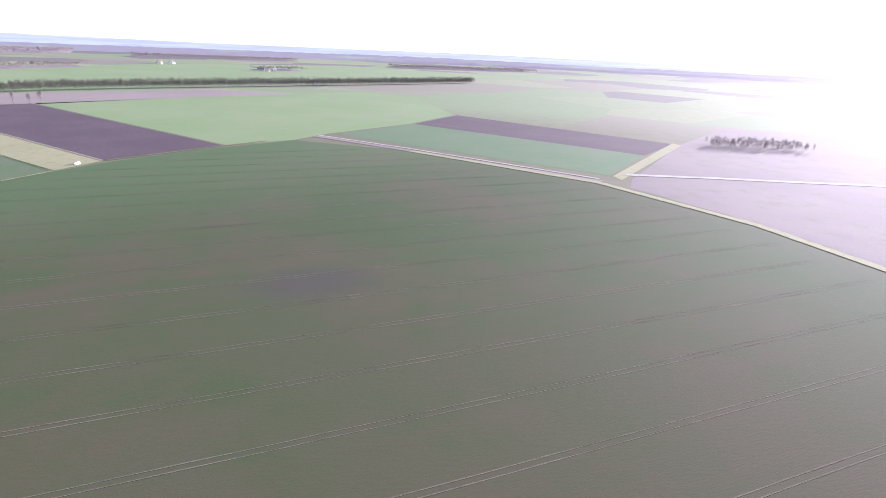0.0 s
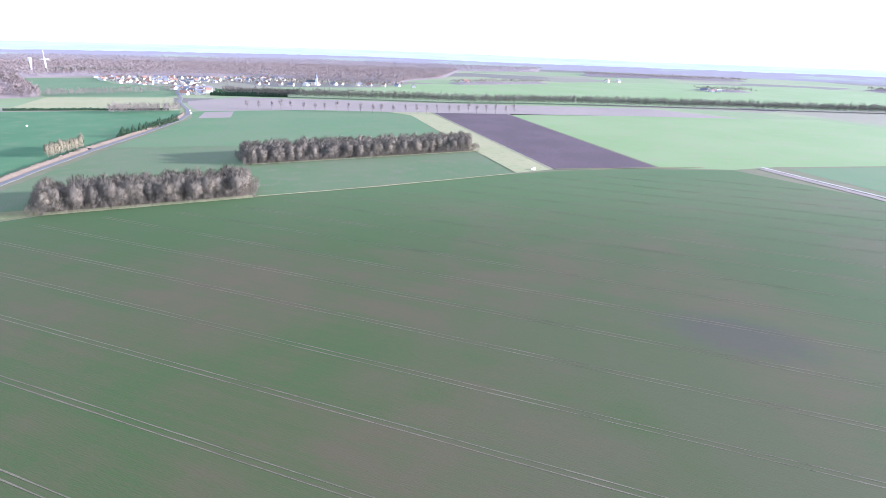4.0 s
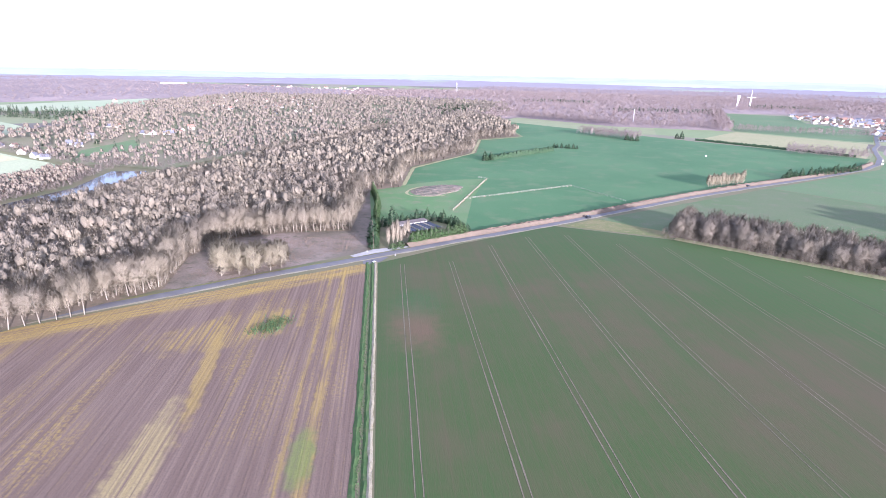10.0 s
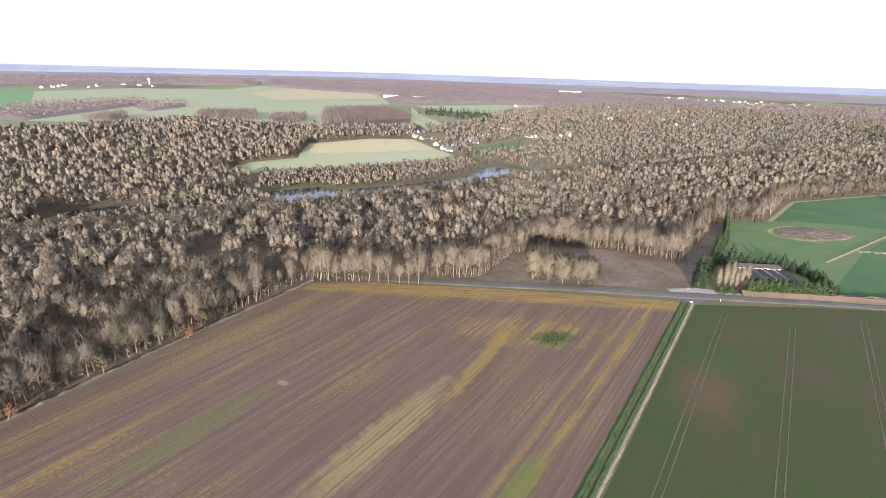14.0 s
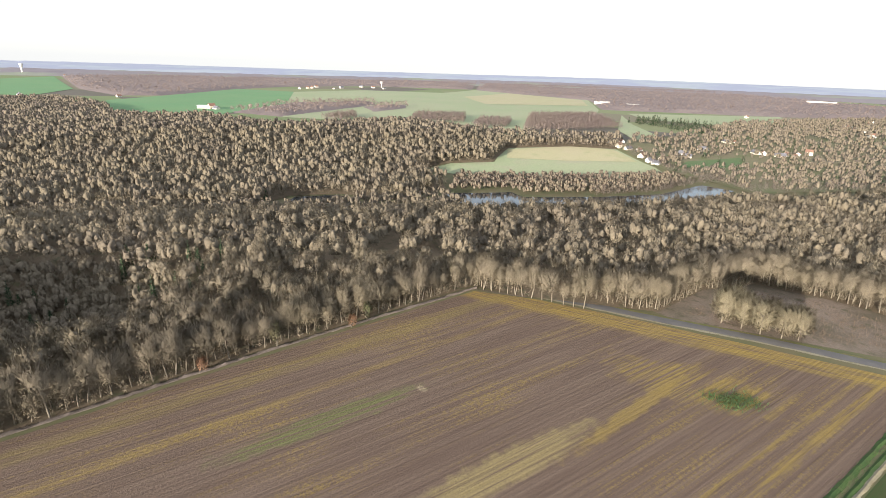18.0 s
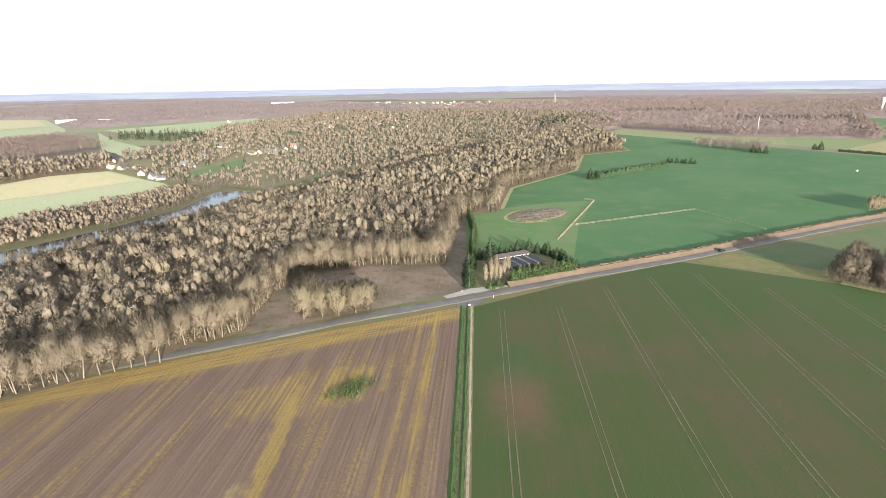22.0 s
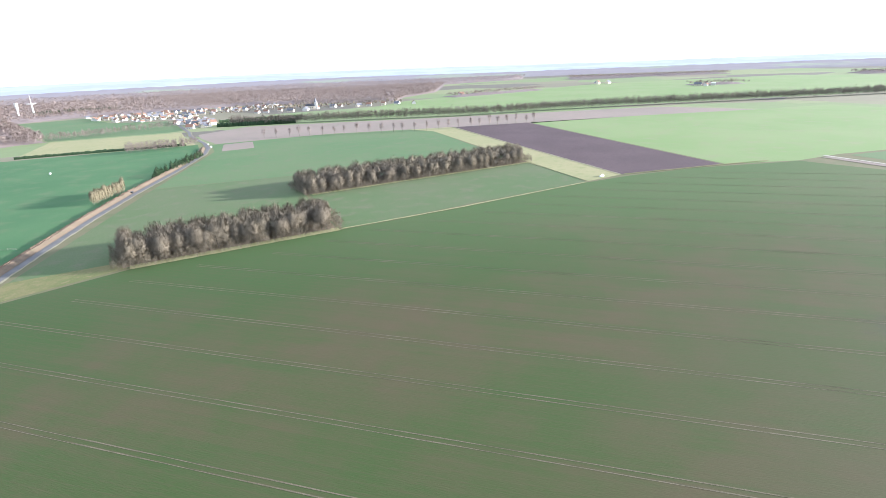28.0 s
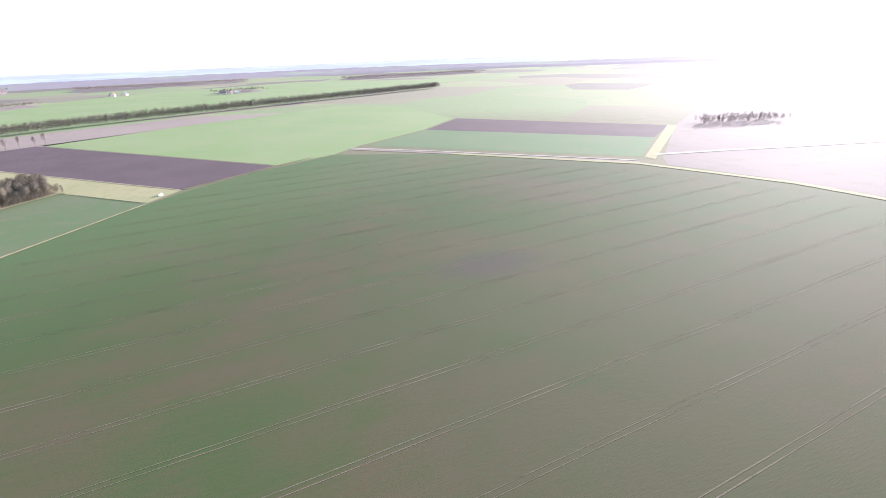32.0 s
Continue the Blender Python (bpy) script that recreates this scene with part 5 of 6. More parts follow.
single_trees("hedge_pine", "small bushy green conifer in the roadside screen", SMALL_PINE, row([(-50, 252), (-26, 276)], 2.9, 44, 0.1), "ivy", 45, "roadside conifer screen", lo=1.05, hi=1.3, bark="bark_dark")
single_trees("hedge_pine", "dark bushy conifer round the kennels", DARK_PINE, row([(-25, 279), (-32, 290), (-44, 301), (-56, 300), (-69, 289), (-75, 281)], 3.6, 46, 0.15), "needle", 47, "dark conifers round the kennels", lo=0.55, hi=0.85, bark="bark_dark")
single_trees("poplar", "slender beige leafless poplar", PLUME, np.array([(-62.8, 249.2), (-60.6, 251), (-58.9, 252.6), (-57.4, 254.2), (-55.6, 256.4), (-54.4, 258.2)]), "twig", 48, "poplars by the kennels", lo=0.85, hi=1.1)
single_trees("bush", "round green laurel bush by the drive", [conifer(350, 3.6, 2.3, 0.02, 420, 0.7, 0.3, 3.0)], np.array([(-58.5, 241.5), (-55.5, 245.5)]), "ivy", 49, "laurels by the drive")
single_trees("bare_tree", "pale upright bare tree in a roadside row", PALE_ROW, row([(154, 465), (188, 488)], 2.9, 50, 0.12), "twig_pale", 51, "pale roadside row", lo=0.92, hi=1.08)
single_trees("roadside_conifer", "dark bushy evergreen beside the road", DARK_PINE, row([(234, 524), (268, 550), (338, 606)], 5.2, 52), "needle", 53, "roadside evergreens", lo=0.65, hi=1.0, bark="bark_dark")
single_trees("hedge_pine", "dark conifer standing in the pasture hedge", DARK_PINE, np.array([(-41, 548), (-37, 551), (-43, 545)]), "needle", 54, "conifers in the pasture", lo=0.9, hi=1.1)
single_trees("hedge_pine", "dark conifer in a short row in the pasture", DARK_PINE, row([(29, 674), (58, 671)], 4.5, 55), "needle", 56, "short conifer row", lo=0.6, hi=0.75)
single_trees("hedge_pine", "dark conifer beside the pasture copse", DARK_PINE, np.array([(132, 792), (138, 788), (145, 786), (210, 842), (216, 838)]), "needle", 57, "conifers by the copse", lo=0.9, hi=1.3)
single_trees("bare_tree", "slim bare tree in the avenue across the fallow", [bare_tree(360 + s, 14 + s, 3.2, 0.3, 220, 1.8, 0.22, 7, 4) for s in range(3)], row([(478, 665), (516, 615), (560, 545), (612, 480), (668, 425), (740, 372)], 15.5, 58, 0.15), "twig_hazed", 59, "avenue across the fallow", lo=0.8, hi=1.1)
BELT = [(585, 880), (650, 790), (735, 672), (840, 512), (945, 420), (1040, 305), (1280, -20), (1480, -280)]
woodland("tree_line", "long belt of bare trees between two fields", FAR_LOW, np.concatenate([row(offset(BELT, -d), 4.2, 60 + int(d)) for d in (0.0, 5.0, 10.0, 15.0)]), 62, "twig_dark", 0.8, 1.2)
single_trees("bare_tree", "copper-leaved young tree at the wood's edge", [bare_tree(370, 7, 2.2, 0.1, 520, 0.9, 0.2, 6)], np.array([(-157.5, 45), (-139, -6)]), "copper", 63, "copper-leaved trees")
single_trees("ivy_tree", "ivy-clad tree at the wood's edge", [bare_tree(371, 11, 2.2, 0.15, 620, 0.9, 0.22, 8)], np.array([(-149, 18), (-161, 52), (-133, -38)]), "ivy_dull", 64, "ivy-clad trees")
woodland("evergreens", "dark conifers at the western wood's edge", NEEDLES, np.array([(-196, -12), (-203, -18), (-199, -26), (-210, -8), (-205, -32), (-192, -20)], float), 65, "needle", 0.8, 1.1)

# the last cluster is added to darken the hollow further
woodland("evergreens", "dark conifers deep in the bare wood", NEEDLES, np.concatenate([scatter([(-236, -50), (-256, -44), (-262, -26), (-240, -30)], 8.0, 66), scatter([(-226, -18), (-240, -16), (-244, 4), (-228, 0)], 7.5, 660), scatter([(-190, -62), (-215, -95), (-245, -100), (-225, -60)], 12.0, 661)]), 67, "needle", 0.7, 1.0)

# ---- low plants
rng = np.random.default_rng(71)


def tufts(name, label, centres, spread, n, length, blade, leaf, seed):
    g = np.random.default_rng(seed)
    c = centres[g.integers(0, len(centres), n)]
    p = np.concatenate([c + g.normal(0, 1, (n, 2)) * spread, np.zeros((n, 1))], 1)
    p[:, 2] = land(p[:, 0], p[:, 1]) + 0.05
    w = g.normal(0, 0.5, (n, 3)) + (0, 0, 0.9)
    w /= np.linalg.norm(w, axis=1)[:, None]
    v, f, lit = twigs(p, w, length, blade, g)
    return tagged(link(name, v, f, [M[leaf]]), label, "plants", kind="stuff")


tufts("weeds", "patch of green weeds in the stubble", np.array([(-77.5, 146.5), (-75, 150), (-80, 143), (-78, 149), (-76, 144)]), (1.9, 2.4), 900, 0.9, 0.34, "ivy", 72)
GLADE = scatter([(-131, 175), (-142, 205), (-142, 230), (-124, 245), (-84, 260), (-74, 238)], 4.0, 70)
tufts("dead_grass", "dead grass and brushwood on the clearing", GLADE, (1.6, 1.6), 5000, 1.0, 0.14, "hedge_brown", 73)
tufts("dry_grass", "dry pale grass along the ditch", np.array([tuple(p)[:2] for p in dense([(-60.6, 219), (-39.2, 147), (-18.1, 75), (26, -75)], 1.2)]), (0.28, 0.3), 2600, 0.8, 0.14, "twig_pale", 74)
tufts("ditch_grass", "rough green grass in the ditch", np.array([tuple(p)[:2] for p in dense([(-63, 218), (-42, 146), (-21, 74.5), (23, -75)], 1.2)]), (0.9, 0.5), 3800, 0.55, 0.2, "ivy", 75)

# scrubby mound in the paddock
bm = bmesh.new()
bmesh.ops.create_grid(bm, x_segments=44, y_segments=30, size=1.0)
for v in bm.verts:
    r = math.hypot(v.co.x, v.co.y)
    x, y = v.co.x * 25, v.co.y * 15
    c, s = math.cos(1.02), math.sin(1.02)
    px, py = -64 + x * c - y * s, 388 + x * s + y * c
    r *= 1 + 0.28 * noise.noise((px * 0.07, py * 0.07, 3.0))
    rise = max(0.0, 1 - r) ** 0.6 * 2.0
    v.co = (px, py, 0.05 + (rise + 0.6 * noise.noise((px * 0.3, py * 0.3, 0)) if r < 0.98 else -0.6))
mound = tagged(part("mound", bm, M["scrub"], None), "low oval mound of brown scrub in the paddock", "mound", kind="structure")
ring = [(-64 + 27 * math.cos(a) * math.cos(1.02) - 17 * math.sin(a) * math.sin(1.02), 388 + 27 * math.cos(a) * math.sin(1.02) + 17 * math.sin(a) * math.cos(1.02)) for a in np.linspace(1.4, 4.4, 16)]
tagged(ribbon("mound_path", ring, [(0.9, 0), (-0.9, 0)], M["dry"], 3.0, 0.4, None, 0.16, 5), "worn dry path beside the mound", "path", kind="structure")
oval = np.array([(-64 + u * math.cos(1.02) * 20 - w * math.sin(1.02) * 11, 388 + u * math.sin(1.02) * 20 + w * math.cos(1.02) * 11) for u, w in rng.uniform(-0.7, 0.7, (60, 2))])
tufts("scrub", "leafless brown scrub on the mound", oval, (3.5, 3.5), 3600, 1.7, 0.16, "twig_red", 76)
for line in ([(-120, 398), (-93, 400), (-104, 480), (-62, 592), (-68, 716), (-14, 776)],):
    tagged(ribbon("wood_margin", line, [(1.2, 0), (-2.0, 0)], M["dry"], 4.0, 0.5, None, 0.12, 6), "dry grass strip along the pasture wood", "margin", kind="structure")


# ---- fences of the paddock
def fence(label, line, spacing, strip=True):
    ob = thing("fence", label, "fence", (line[0][0], line[0][1], 0.0))
    a = Vector((*line[0], 0))
    pts = [p - a for p in dense(line, spacing)]
    bm = bmesh.new()
    tube(bm, (0, 0, -0.3), (0, 0, 1.35), 0.09, 0.08, 6)
    first = part("post", bm, M["wood"], ob)
    for p in pts[1:]:
        post = first.copy()
        post.location = p
        scene.collection.objects.link(post)
    for h in (0.55, 1.15):
        bm = bmesh.new()
        for p, q in zip(pts, pts[1:]):
            tube(bm, p + Vector((0, 0, h)), q + Vector((0, 0, h)), 0.05, 0.05, 4)
        part("rail", bm, M["wood"], ob)
    return ob


fence("weathered post and rail fence across the pasture", [(-41, 330), (-30.5, 446)], 4.0)
fence("weathered post and rail fence towards the road", [(-38, 364), (40.4, 435), (77, 389)], 4.5)
fence("weathered fence along the paddock's end", [(-38, 449), (-30.5, 446)], 2.5)
g1 = [(-41, 330), (-30.5, 446)], [(-38, 364), (40.4, 435)]
for k, line in enumerate(g1):
    tufts("dry_grass", "pale dry grass under the fence", np.array([tuple(p)[:2] for p in dense(line, 1.5 if k == 0 else 4.5)]), (0.4, 0.4), 700 if k == 0 else 260, 0.9, 0.3, "twig_pale", 77 + k)

# ---- kennels behind the conifer screen; x runs along the road
kennel = thing("kennel_building", "long low kennel building with a pale wall and dark openings", "kennel", (-50.5, 271, 0), 45)
bm = bmesh.new()
box(bm, (4.5, 17, 1.3), (20, 4, 2.6), 0.04)
part("wall", bm, M["white_wall"], kennel)
bm = bmesh.new()
box(bm, (4.5, 16.9, 2.75), (21, 5.2, 0.16), 0.03)
bmesh.ops.rotate(bm, verts=bm.verts[:], cent=(4.5, 17, 2.7), matrix=Matrix.Rotation(radians(5), 3, "X"))
part("roof", bm, M["brown_sheet"], kennel)
# solid panels on the wall, the dark of the interior put into their colour
for k in range(7):
    bm = bmesh.new()
    box(bm, (-3.6 + 2.7 * k, 14.97, 1.1), (1.3, 0.06, 1.9), 0.01)
    part("opening", bm, M["opening"], kennel)
for k in range(4):
    shed = thing("kennel_run", "kennel run under a shade-coloured sheet beside pale partition walls", "kennel run", (-50.5, 271, 0), 45, "kennel runs")
    x0 = -4.6 + 5.2 * k
    # sheet added over the run, its colour standing in for the shade there
    bm = bmesh.new()
    box(bm, (x0 + 2.3, 7.6, 1.9), (4.2, 13.4, 0.12), 0.02)
    bmesh.ops.rotate(bm, verts=bm.verts[:], cent=(x0 + 2.3, 7.6, 1.9), matrix=Matrix.Rotation(radians(4), 3, "Y"))
    part("roof", bm, M["shade_sheet"], shed)
    bm = bmesh.new()
    box(bm, (x0 - 0.25, 7.6, 1.6), (0.2, 13.6, 1.5), 0.03)
    part("partition", bm, M["wood"], shed, "weathered pale partition")
    for yy in (1.2, 14.0):
        bm = bmesh.new()
        tube(bm, (x0 + 4.2, yy, 0), (x0 + 4.2, yy, 1.9), 0.07, 0.07, 6)
        part("post", bm, M["steel"], shed)


# ---- houses
def house(seed, wall, roof, w=8.5, d=11.0, h=3.4, pitch=0.85, chimney=True):
    rg = random.Random(seed)
    ob = thing("house", "small pale rendered house with a pitched roof", "house")
    bm = bmesh.new()
    half, top = w / 2, h + w / 2 * pitch
    v = [bm.verts.new(p) for p in ((-half, -d / 2, -2), (half, -d / 2, -2), (half, -d / 2, h), (0, -d / 2, top), (-half, -d / 2, h),
                                   (-half, d / 2, -2), (half, d / 2, -2), (half, d / 2, h), (0, d / 2, top), (-half, d / 2, h))]
    for f in ((0, 1, 2, 3, 4), (9, 8, 7, 6, 5), (1, 6, 7, 2), (5, 0, 4, 9)):
        bm.faces.new([v[i] for i in f])
    part("wall", bm, M[wall], ob)
    bm = bmesh.new()
    for s in (-1, 1):
        e = half + 0.45
        lo, t = h - 0.45 * pitch, 0.22
        pts = [(s * e, -d / 2 - 0.35, lo), (s * e, d / 2 + 0.35, lo), (0, d / 2 + 0.35, top), (0, -d / 2 - 0.35, top)]
        a = [bm.verts.new((x, y, z + 0.03)) for x, y, z in pts]
        b = [bm.verts.new((x, y, z + t + 0.03)) for x, y, z in pts]
        for f in (a[::-1], b, *[(a[i], a[(i + 1) % 4], b[(i + 1) % 4], b[i]) for i in range(4)]):
            bm.faces.new(f)
    bmesh.ops.recalc_face_normals(bm, faces=bm.faces[:])
    r = part("roof", bm, M[roof], ob)
    if chimney:
        bm = bmesh.new()
        box(bm, (0.5, d / 2 - 1.0, top + 0.3), (0.6, 0.9, 1.6), 0.03)
        part("chimney", bm, M["tile"], r)
    for x, y, n in ((half, -d / 4, 1), (half, d / 5, 1), (-half, 0, -1), (-half, d / 3.5, -1)):
        bm = bmesh.new()
        box(bm, (x + 0.02 * n, y, 1.6), (0.08, 1.2, 1.3), 0.01)
        part("window", bm, M["opening"], ob)
    return ob


def settle_far(places, seed, group, label, lo=0.8, hi=1.2):
    """Houses so far off that only wall and roof show."""
    rg = random.Random(seed)
    first = None
    for x, y in places:
        m = pose(x, y, float(land(x, y)) + 1.5, 0, 0, rg.uniform(0, 180)) @ Matrix.Scale(rg.uniform(lo, hi), 4)
        if first is None:
            first = house(seed, "white_wall", "tile", 9, 12, 4.0, 0.7, False)
            for c in list(first.children):
                if c.name.startswith("window"):
                    bpy.data.objects.remove(c)
            ob = first
        else:
            ob = copy_thing(first, Matrix.Identity(4))
        ob.matrix_basis = m
        tagged(ob, label, group=group)


HOUSES = [house(1, "white_wall", "tile"), house(2, "white_wall", "slate", 9.5, 13), house(3, "cream_wall", "tile", 8, 10, 5.4), house(4, "white_wall", "tile", 7.5, 9, 3.0, 0.7, False), house(5, "cream_wall", "slate", 9, 15, 3.2)]
used = set()


def settle(places, seed, group, label, turn=None, lo=0.9, hi=1.15):
    rg = random.Random(seed)
    for x, y in places:
        k = rg.randrange(len(HOUSES))
        s = rg.uniform(lo, hi)
        m = pose(x, y, float(land(x, y)), 0, 0, rg.choice((35, 125, 80, 10)) + rg.uniform(-12, 12) if turn is None else turn) @ Matrix.Scale(s, 4)
        ob = HOUSES[k]
        if k in used:
            ob = copy_thing(HOUSES[k], Matrix.Identity(4))
        used.add(k)
        ob.matrix_basis = m
        tagged(ob, label, group=group)


VILLAGE = [(545, 1232), (612, 1118), (690, 1150), (790, 1180), (960, 1120), (990, 1260), (820, 1330), (640, 1440), (598, 1452)]
settle(scatter(VILLAGE, 29, 401, 0.35), 402, "village houses", "white rendered village house with a tiled roof", None, 0.8, 1.0)
settle(scatter([(518, 905), (566, 890), (625, 980), (650, 1100), (600, 1100), (560, 1010)], 24, 403, 0.3), 404, "houses at the village entrance", "pale rendered house at the village entrance")
settle(row([(780, 1070), (835, 1005), (900, 990), (960, 965), (1052, 830)], 30, 405), 406, "houses along the village street", "pale house along the village street")
settle([(-642, 507), (-615, 507), (-601, 511), (-561, 503), (-539, 499), (-527, 498), (-541, 518), (-562, 574), (-551, 569), (-580, 621), (-617, 705), (-868, 1002), (-552, 691), (-530, 713), (-534, 729),
        (-529, 742), (-534, 773), (-546, 700), (-643, 532), (-593, 524), (-577, 626), (-618, 719), (-537, 757), (-722, 969), (-967, 1128)], 407,
       "houses in the valley", "white house among trees in the valley", None, 0.65, 0.95)
settle_far(scatter([(-640, 1000), (-520, 1010), (-480, 1200), (-560, 1420), (-830, 1560), (-900, 1350), (-760, 1150)], 58, 408), 409, "houses across the valley", "white house on the wooded slope across the valley", 0.7, 1.0)
TOWN = [(math.sin(radians(-a)) * r, math.cos(radians(a)) * r) for a, r in ((9, 2050), (9, 2350), (22, 2500), (36, 2600), (36, 2450), (24, 2200), (14, 1800))]
settle_far(scatter(TOWN, 62, 410), 411, "houses of the far town", "white house of the far town", 0.55, 1.1)
settle([(-1164, -47), (-1150, -38), (-1502, -268), (-2074, 207), (-2110, 240), (-2150, 262), (-2239, 288), (-2123, 337), (-2200, 380), (-2309, 482), (-2198, 552), (-2260, 520), (-1502, -466), (-2793, -696)], 412, "western farm houses", "white farm house in the western fields", None, 0.9, 1.25)
settle([(1677, 276), (1690, 300), (1905, 620), (1880, 650), (1860, 640), (1330, 860)], 413, "eastern farm houses", "white farm house in the eastern fields", None, 1.2, 1.7)
for k in range(len(HOUSES)):
    if k not in used:
        HOUSES[k].location = (700, 1200, 0)
woodland("garden_trees", "bare garden trees among the village houses", FAR, np.concatenate([scatter(VILLAGE, 27, 420), scatter([(700, 1150), (840, 1030), (1052, 860), (1120, 920), (990, 1180)], 16, 421), scatter([(518, 915), (566, 900), (640, 1040), (600, 1100)], 22, 422)]), 423, "twig_hazed", 0.45, 0.75)
church = thing("church", "pale church with a pointed spire in the village", "church", (886, 1000, 0), 30)
bm = bmesh.new()
box(bm, (0, 0, 4), (9, 22, 8), 0.1)
part("nave", bm, M["cream_wall"], church)
bm = bmesh.new()
box(bm, (0, -13, 8), (5.5, 5.5, 16), 0.1)
tower_part = part("tower", bm, M["white_wall"], church)
bm = bmesh.new()
tube(bm, (0, -13, 16), (0, -13, 27), 4.0, 0.1, 4)
part("spire", bm, M["slate"], church)
bm = bmesh.new()
for s in (-1, 1):
    f = bm.faces.new([bm.verts.new(p) for p in ((s * 5, -11, 7.8), (s * 5, 11.3, 7.8), (0, 11.3, 12.5), (0, -11, 12.5))])
bmesh.ops.solidify(bm, geom=bm.faces[:], thickness=0.25)
part("roof", bm, M["slate"], church)
for x in (-4.55, 4.55):
    for y in (-6, 0, 6):
        bm = bmesh.new()
        box(bm, (x, y, 4.4), (0.1, 1.2, 3.2), 0.02)
        part("window", bm, M["opening"], church)


def hall(label, at, size, turn):
    ob = thing("warehouse", label, "warehouse", (*at, float(land(*at))), turn)
    bm = bmesh.new()
    box(bm, (0, 0, size[2] / 2 - 1), (size[0], size[1], size[2] + 2), 0.1)
    part("wall", bm, M["white_wall"], ob)
    bm = bmesh.new()
    box(bm, (0, 0, size[2] + 0.25), (size[0] + 1, size[1] + 1, 0.5), 0.05)
    part("roof", bm, M["concrete"], ob)


hall("long white warehouse on the edge of the far town", (-1480, 2060), (95, 30, 11), 35)
hall("long white warehouse on the western skyline", (-1413, 1038), (46, 20, 8), 60)
hall("white farm hall in the eastern fields", (1700, 262), (26, 12, 6), 10)
hall("white farm hall in the western fields", (-1172, -58), (30, 13, 6), 80)
hall("low white hall beside a north-western wood", (-1350, 1090), (60, 22, 6), 40)


# ---- towers and masts
def water_tower(label, at, h, r, base):
    ob = thing("water_tower", label, "water tower", (*at, float(land(*at))))
    bm = bmesh.new()
    tube(bm, (0, 0, -1), (0, 0, h * 0.55), base, base * 0.85, 20)
    part("shaft", bm, M["concrete"], ob)
    bm = bmesh.new()
    tube(bm, (0, 0, h * 0.5), (0, 0, h * 0.97), base * 0.9, r, 28)
    tube(bm, (0, 0, h * 0.97), (0, 0, h), r, r * 0.92, 28)
    part("tank", bm, M["white_wall"], ob, "white flaring concrete tank")


def lattice(label, at, h, w, name="radio_mast"):
    ob = thing(name, label, "mast", (*at, float(land(*at))))
    for sx in (-1, 1):
        for sy in (-1, 1):
            bm = bmesh.new()
            tube(bm, (sx * w, sy * w, -1), (sx * w * 0.35, sy * w * 0.35, h), 0.28, 0.2, 5)
            part("leg", bm, M["steel"], ob)
    bm = bmesh.new()
    n = max(4, int(h / 4))
    for k in range(n):
        z0, z1 = h * k / n, h * (k + 1) / n
        a, b = w * (1 - 0.65 * k / n), w * (1 - 0.65 * (k + 1) / n)
        for p, q in (((-a, -a), (b, -b)), ((a, -a), (b, b)), ((a, a), (-b, b)), ((-a, a), (-b, -b))):
            tube(bm, (*p, z0), (*q, z1), 0.12, 0.12, 4)
    part("bracing", bm, M["steel"], ob)
    bm = bmesh.new()
    tube(bm, (0, 0, h - 0.5), (0, 0, h + 5), 0.25, 0.08, 6)
    part("aerial", bm, M["white_wall"], ob)


water_tower("white flaring concrete water tower above the forest", (555, 1697), 38, 4.6, 2.2)
water_tower("white water tower on the western skyline", (-2975, -902), 40, 9, 4.5)
water_tower("small white water tower behind the western farms", (-2330, 572), 24, 7, 2.5)
disc = thing("water_tower", "flat white disc-shaped water tower with a mast", "water tower", (585, 1687, 0))
bm = bmesh.new()
tube(bm, (0, 0, -1), (0, 0, 33), 2.2, 1.9, 16)
part("shaft", bm, M["concrete"], disc)
bm = bmesh.new()
tube(bm, (0, 0, 32.5), (0, 0, 34), 3.0, 11.0, 28)
tube(bm, (0, 0, 34), (0, 0, 35.4), 11.0, 10.0, 28)
part("tank", bm, M["white_wall"], disc, "flat white disc tank")
bm = bmesh.new()
tube(bm, (0, 0, 35), (0, 0, 46), 0.9, 0.6, 8)
tube(bm, (0, 0, 46), (0, 0, 57), 0.5, 0.25, 8)
part("mast", bm, M["white_wall"], disc)
lattice("tall pale mast in the far town", (-318, 2110), 42, 3.0)
lattice("thin mast above the forest edge", (176, 1040), 26, 0.6)


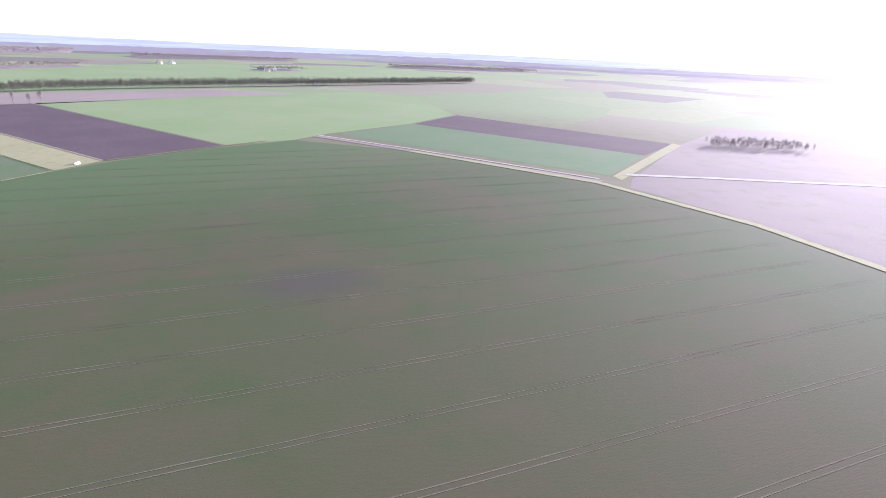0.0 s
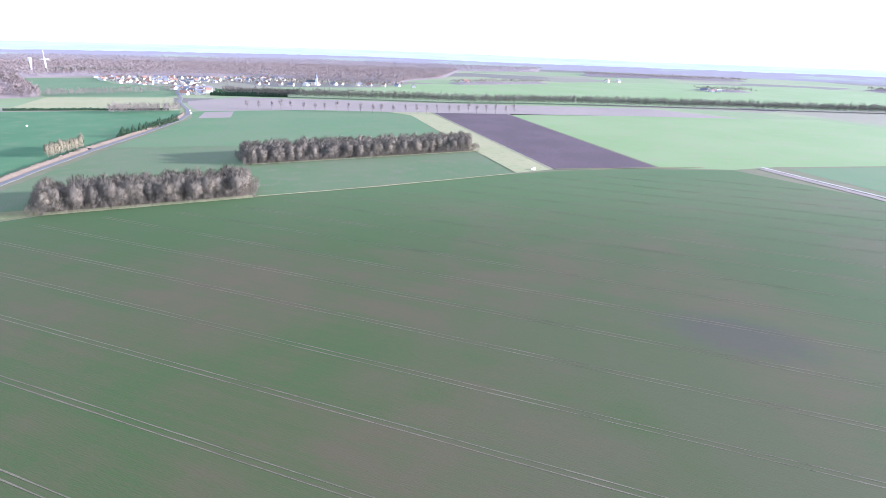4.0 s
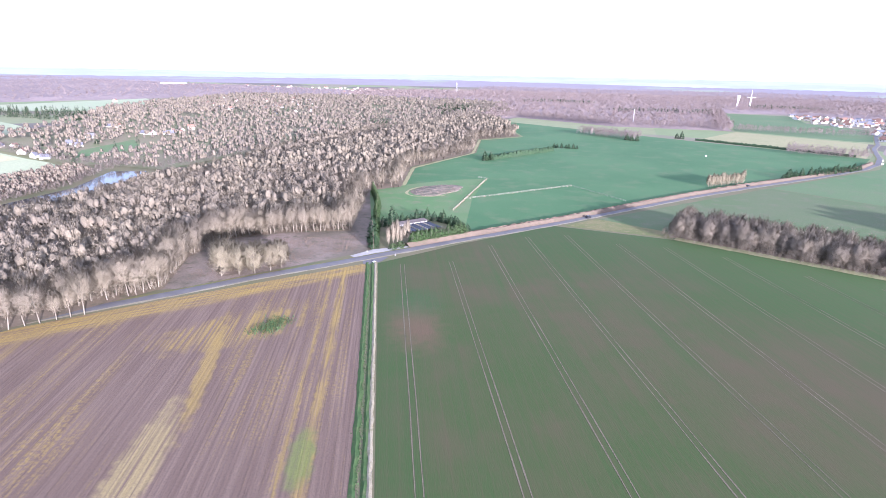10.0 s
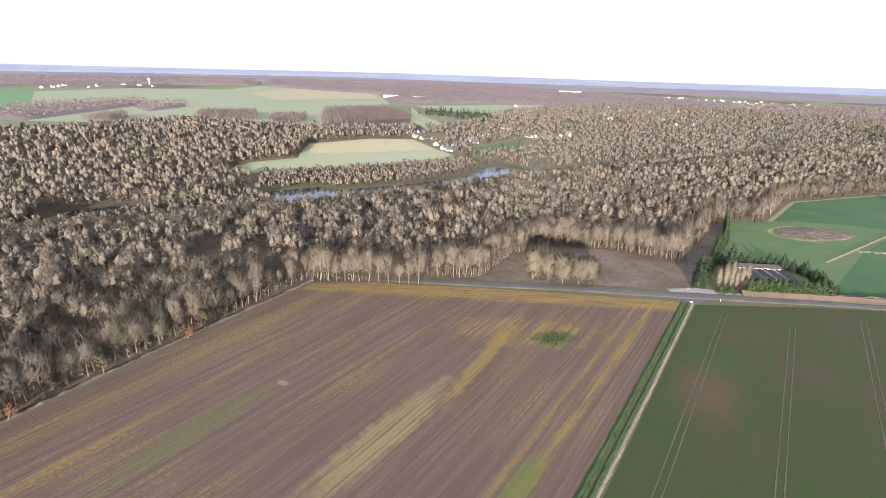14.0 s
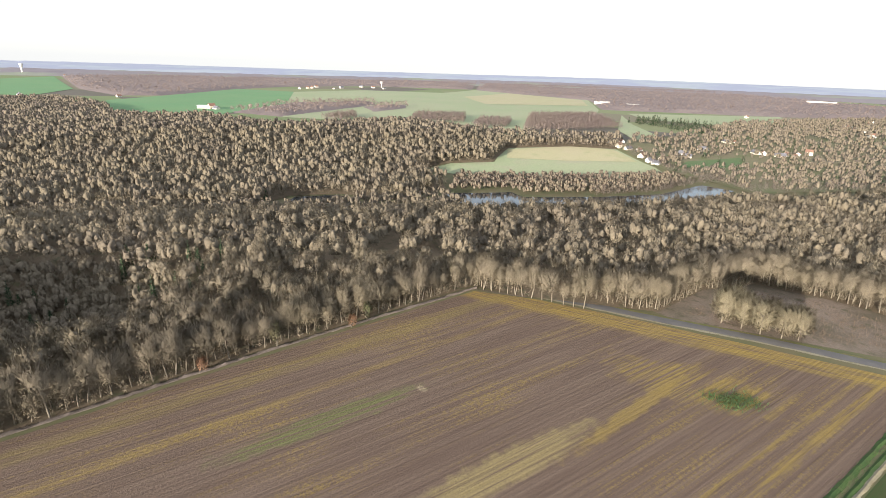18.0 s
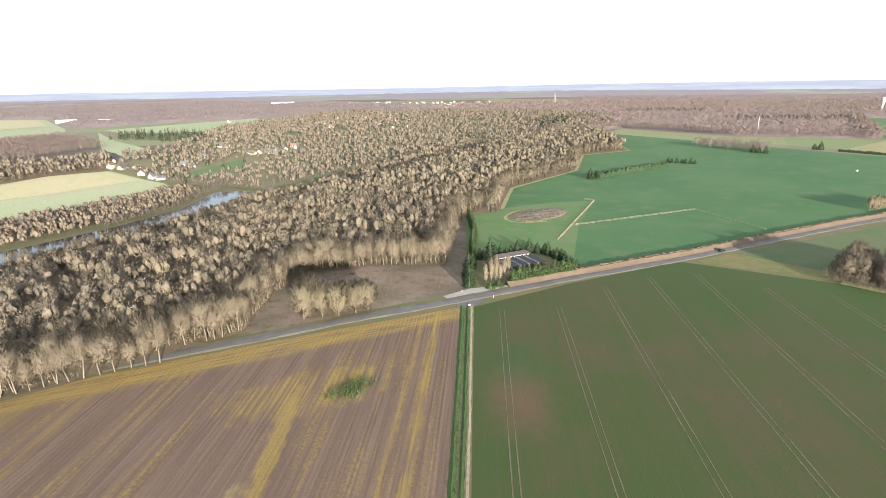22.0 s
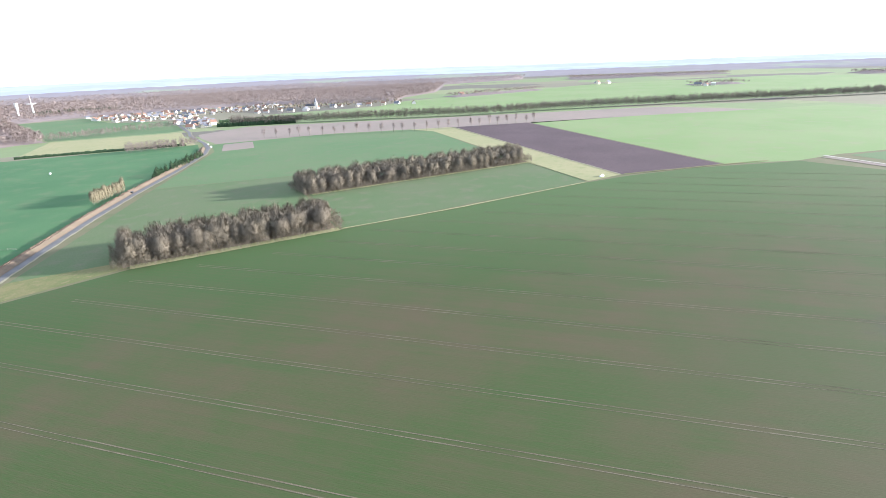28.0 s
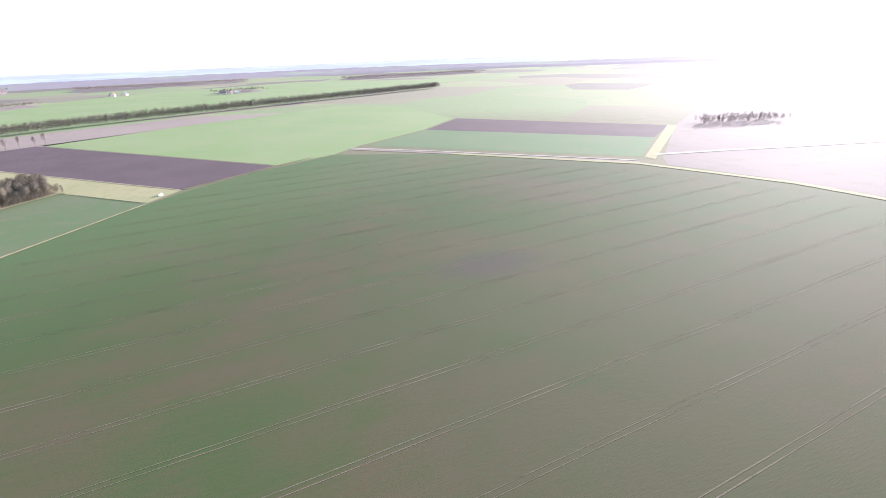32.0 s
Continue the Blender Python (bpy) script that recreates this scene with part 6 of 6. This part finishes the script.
# ---- vehicles and small things
def car(label, paint, at, turn, van=False):
    ob = thing("van" if van else "car", label, "van" if van else "car", at, turn)
    L, W, H = (5.2, 1.95, 2.1) if van else (4.3, 1.75, 1.45)
    bm = bmesh.new()
    box(bm, (0, 0, 0.62), (L, W, 0.66), 0.14)
    part("body", bm, M[paint], ob)
    bm = bmesh.new()
    made = box(bm, (-0.25 if not van else -0.35, 0, (0.92 + H) / 2), (L * (0.58 if not van else 0.84), W * 0.92, H - 0.92), 0.1)
    for v in bm.verts:
        if v.co.z > 1.2:
            v.co.x = v.co.x * 0.78 - 0.1
            v.co.y *= 0.86
    cab = part("cabin", bm, M[paint], ob)
    for s in (-1, 1):
        bm = bmesh.new()
        box(bm, (-0.25, s * W * 0.425, (1.0 + H) / 2 - 0.03), (L * 0.42, 0.05, (H - 0.92) * 0.55), 0.01)
        part("window", bm, M["glass"], cab)
    bm = bmesh.new()
    box(bm, (L * (0.2 if not van else 0.27), 0, (1.0 + H) / 2 - 0.02), (0.1, W * 0.74, (H - 0.92) * 0.6), 0.01)
    part("windscreen", bm, M["glass"], cab)
    for sx in (-1, 1):
        for sy in (-1, 1):
            bm = bmesh.new()
            tube(bm, (sx * L * 0.31, sy * (W / 2 - 0.2), 0.31), (sx * L * 0.31, sy * (W / 2 + 0.01), 0.31), 0.31, 0.31, 14)
            part("tyre", bm, M["tyre"], ob)
    return ob


car("dark parked car on the roadside", "car_dark", (46.5, 333.5, 0.22), 45)
car("dark parked car on the road verge", "car_dark", (189, 477, 0.22), 44)
car("white parked van at the road bend", "car_white", (384, 654, 0.22), 58, True)
car("white parked car at the road bend", "car_white", (400, 684, 0.22), 62)

heap = thing("covered_heap", "small heap under a white tarpaulin at the field corner", "heap", (388, 157.5, 0))
bm = bmesh.new()
bmesh.ops.create_icosphere(bm, subdivisions=3, radius=1.0)
for v in bm.verts:
    n = noise.noise(v.co * 1.7) * 0.22
    v.co = (v.co.x * 3.4 * (1 + n), v.co.y * 1.5 * (1 + n), max(0.02, v.co.z) * 1.5 * (1 + n))
part("tarpaulin", bm, M["tarp"], heap)
bm = bmesh.new()
for k in range(8):
    a = k * math.pi / 4
    tube(bm, (3.2 * math.cos(a), 1.4 * math.sin(a), 0.0), (3.2 * math.cos(a), 1.4 * math.sin(a), 0.25), 0.32, 0.32, 10)
part("tyre", bm, M["tyre"], heap)

bale = thing("wrapped_bale", "white wrapped round bale lying in the pasture", "bale", (202, 656, 0), 30)
bm = bmesh.new()
tube(bm, (-0.75, 0, 0.85), (0.75, 0, 0.85), 0.85, 0.85, 18)
bmesh.ops.bevel(bm, geom=[e for e in bm.edges if len(e.link_faces) == 2 and e.calc_face_angle(0) > 1], offset=0.1, segments=2, affect="EDGES")
part("film", bm, M["tarp"], bale)

culvert = thing("culvert_head", "pale concrete culvert head at the ditch's end", "culvert", (-61.8, 219.8, 0), 45)
bm = bmesh.new()
box(bm, (0, 0, 0.3), (1.3, 0.25, 0.7), 0.04)
part("headwall", bm, M["concrete"], culvert)
bm = bmesh.new()
tube(bm, (0, -0.5, 0.15), (0, 0.16, 0.15), 0.25, 0.25, 12)
part("pipe", bm, M["concrete"], culvert)
for at, turn in (((-54.4, 231.2), 45), ((-69.5, 233), 30)):
    sign = thing("marker_post", "short white roadside marker post", "post", (*at, 0.1), turn, "marker posts")
    bm = bmesh.new()
    box(bm, (0, 0, 0.5), (0.22, 0.14, 1.1), 0.03)
    part("post", bm, M["white_wall"], sign)
    bm = bmesh.new()
    box(bm, (0, -0.08, 0.85), (0.16, 0.02, 0.14), 0.005)
    part("reflector", bm, M["tile"], sign)
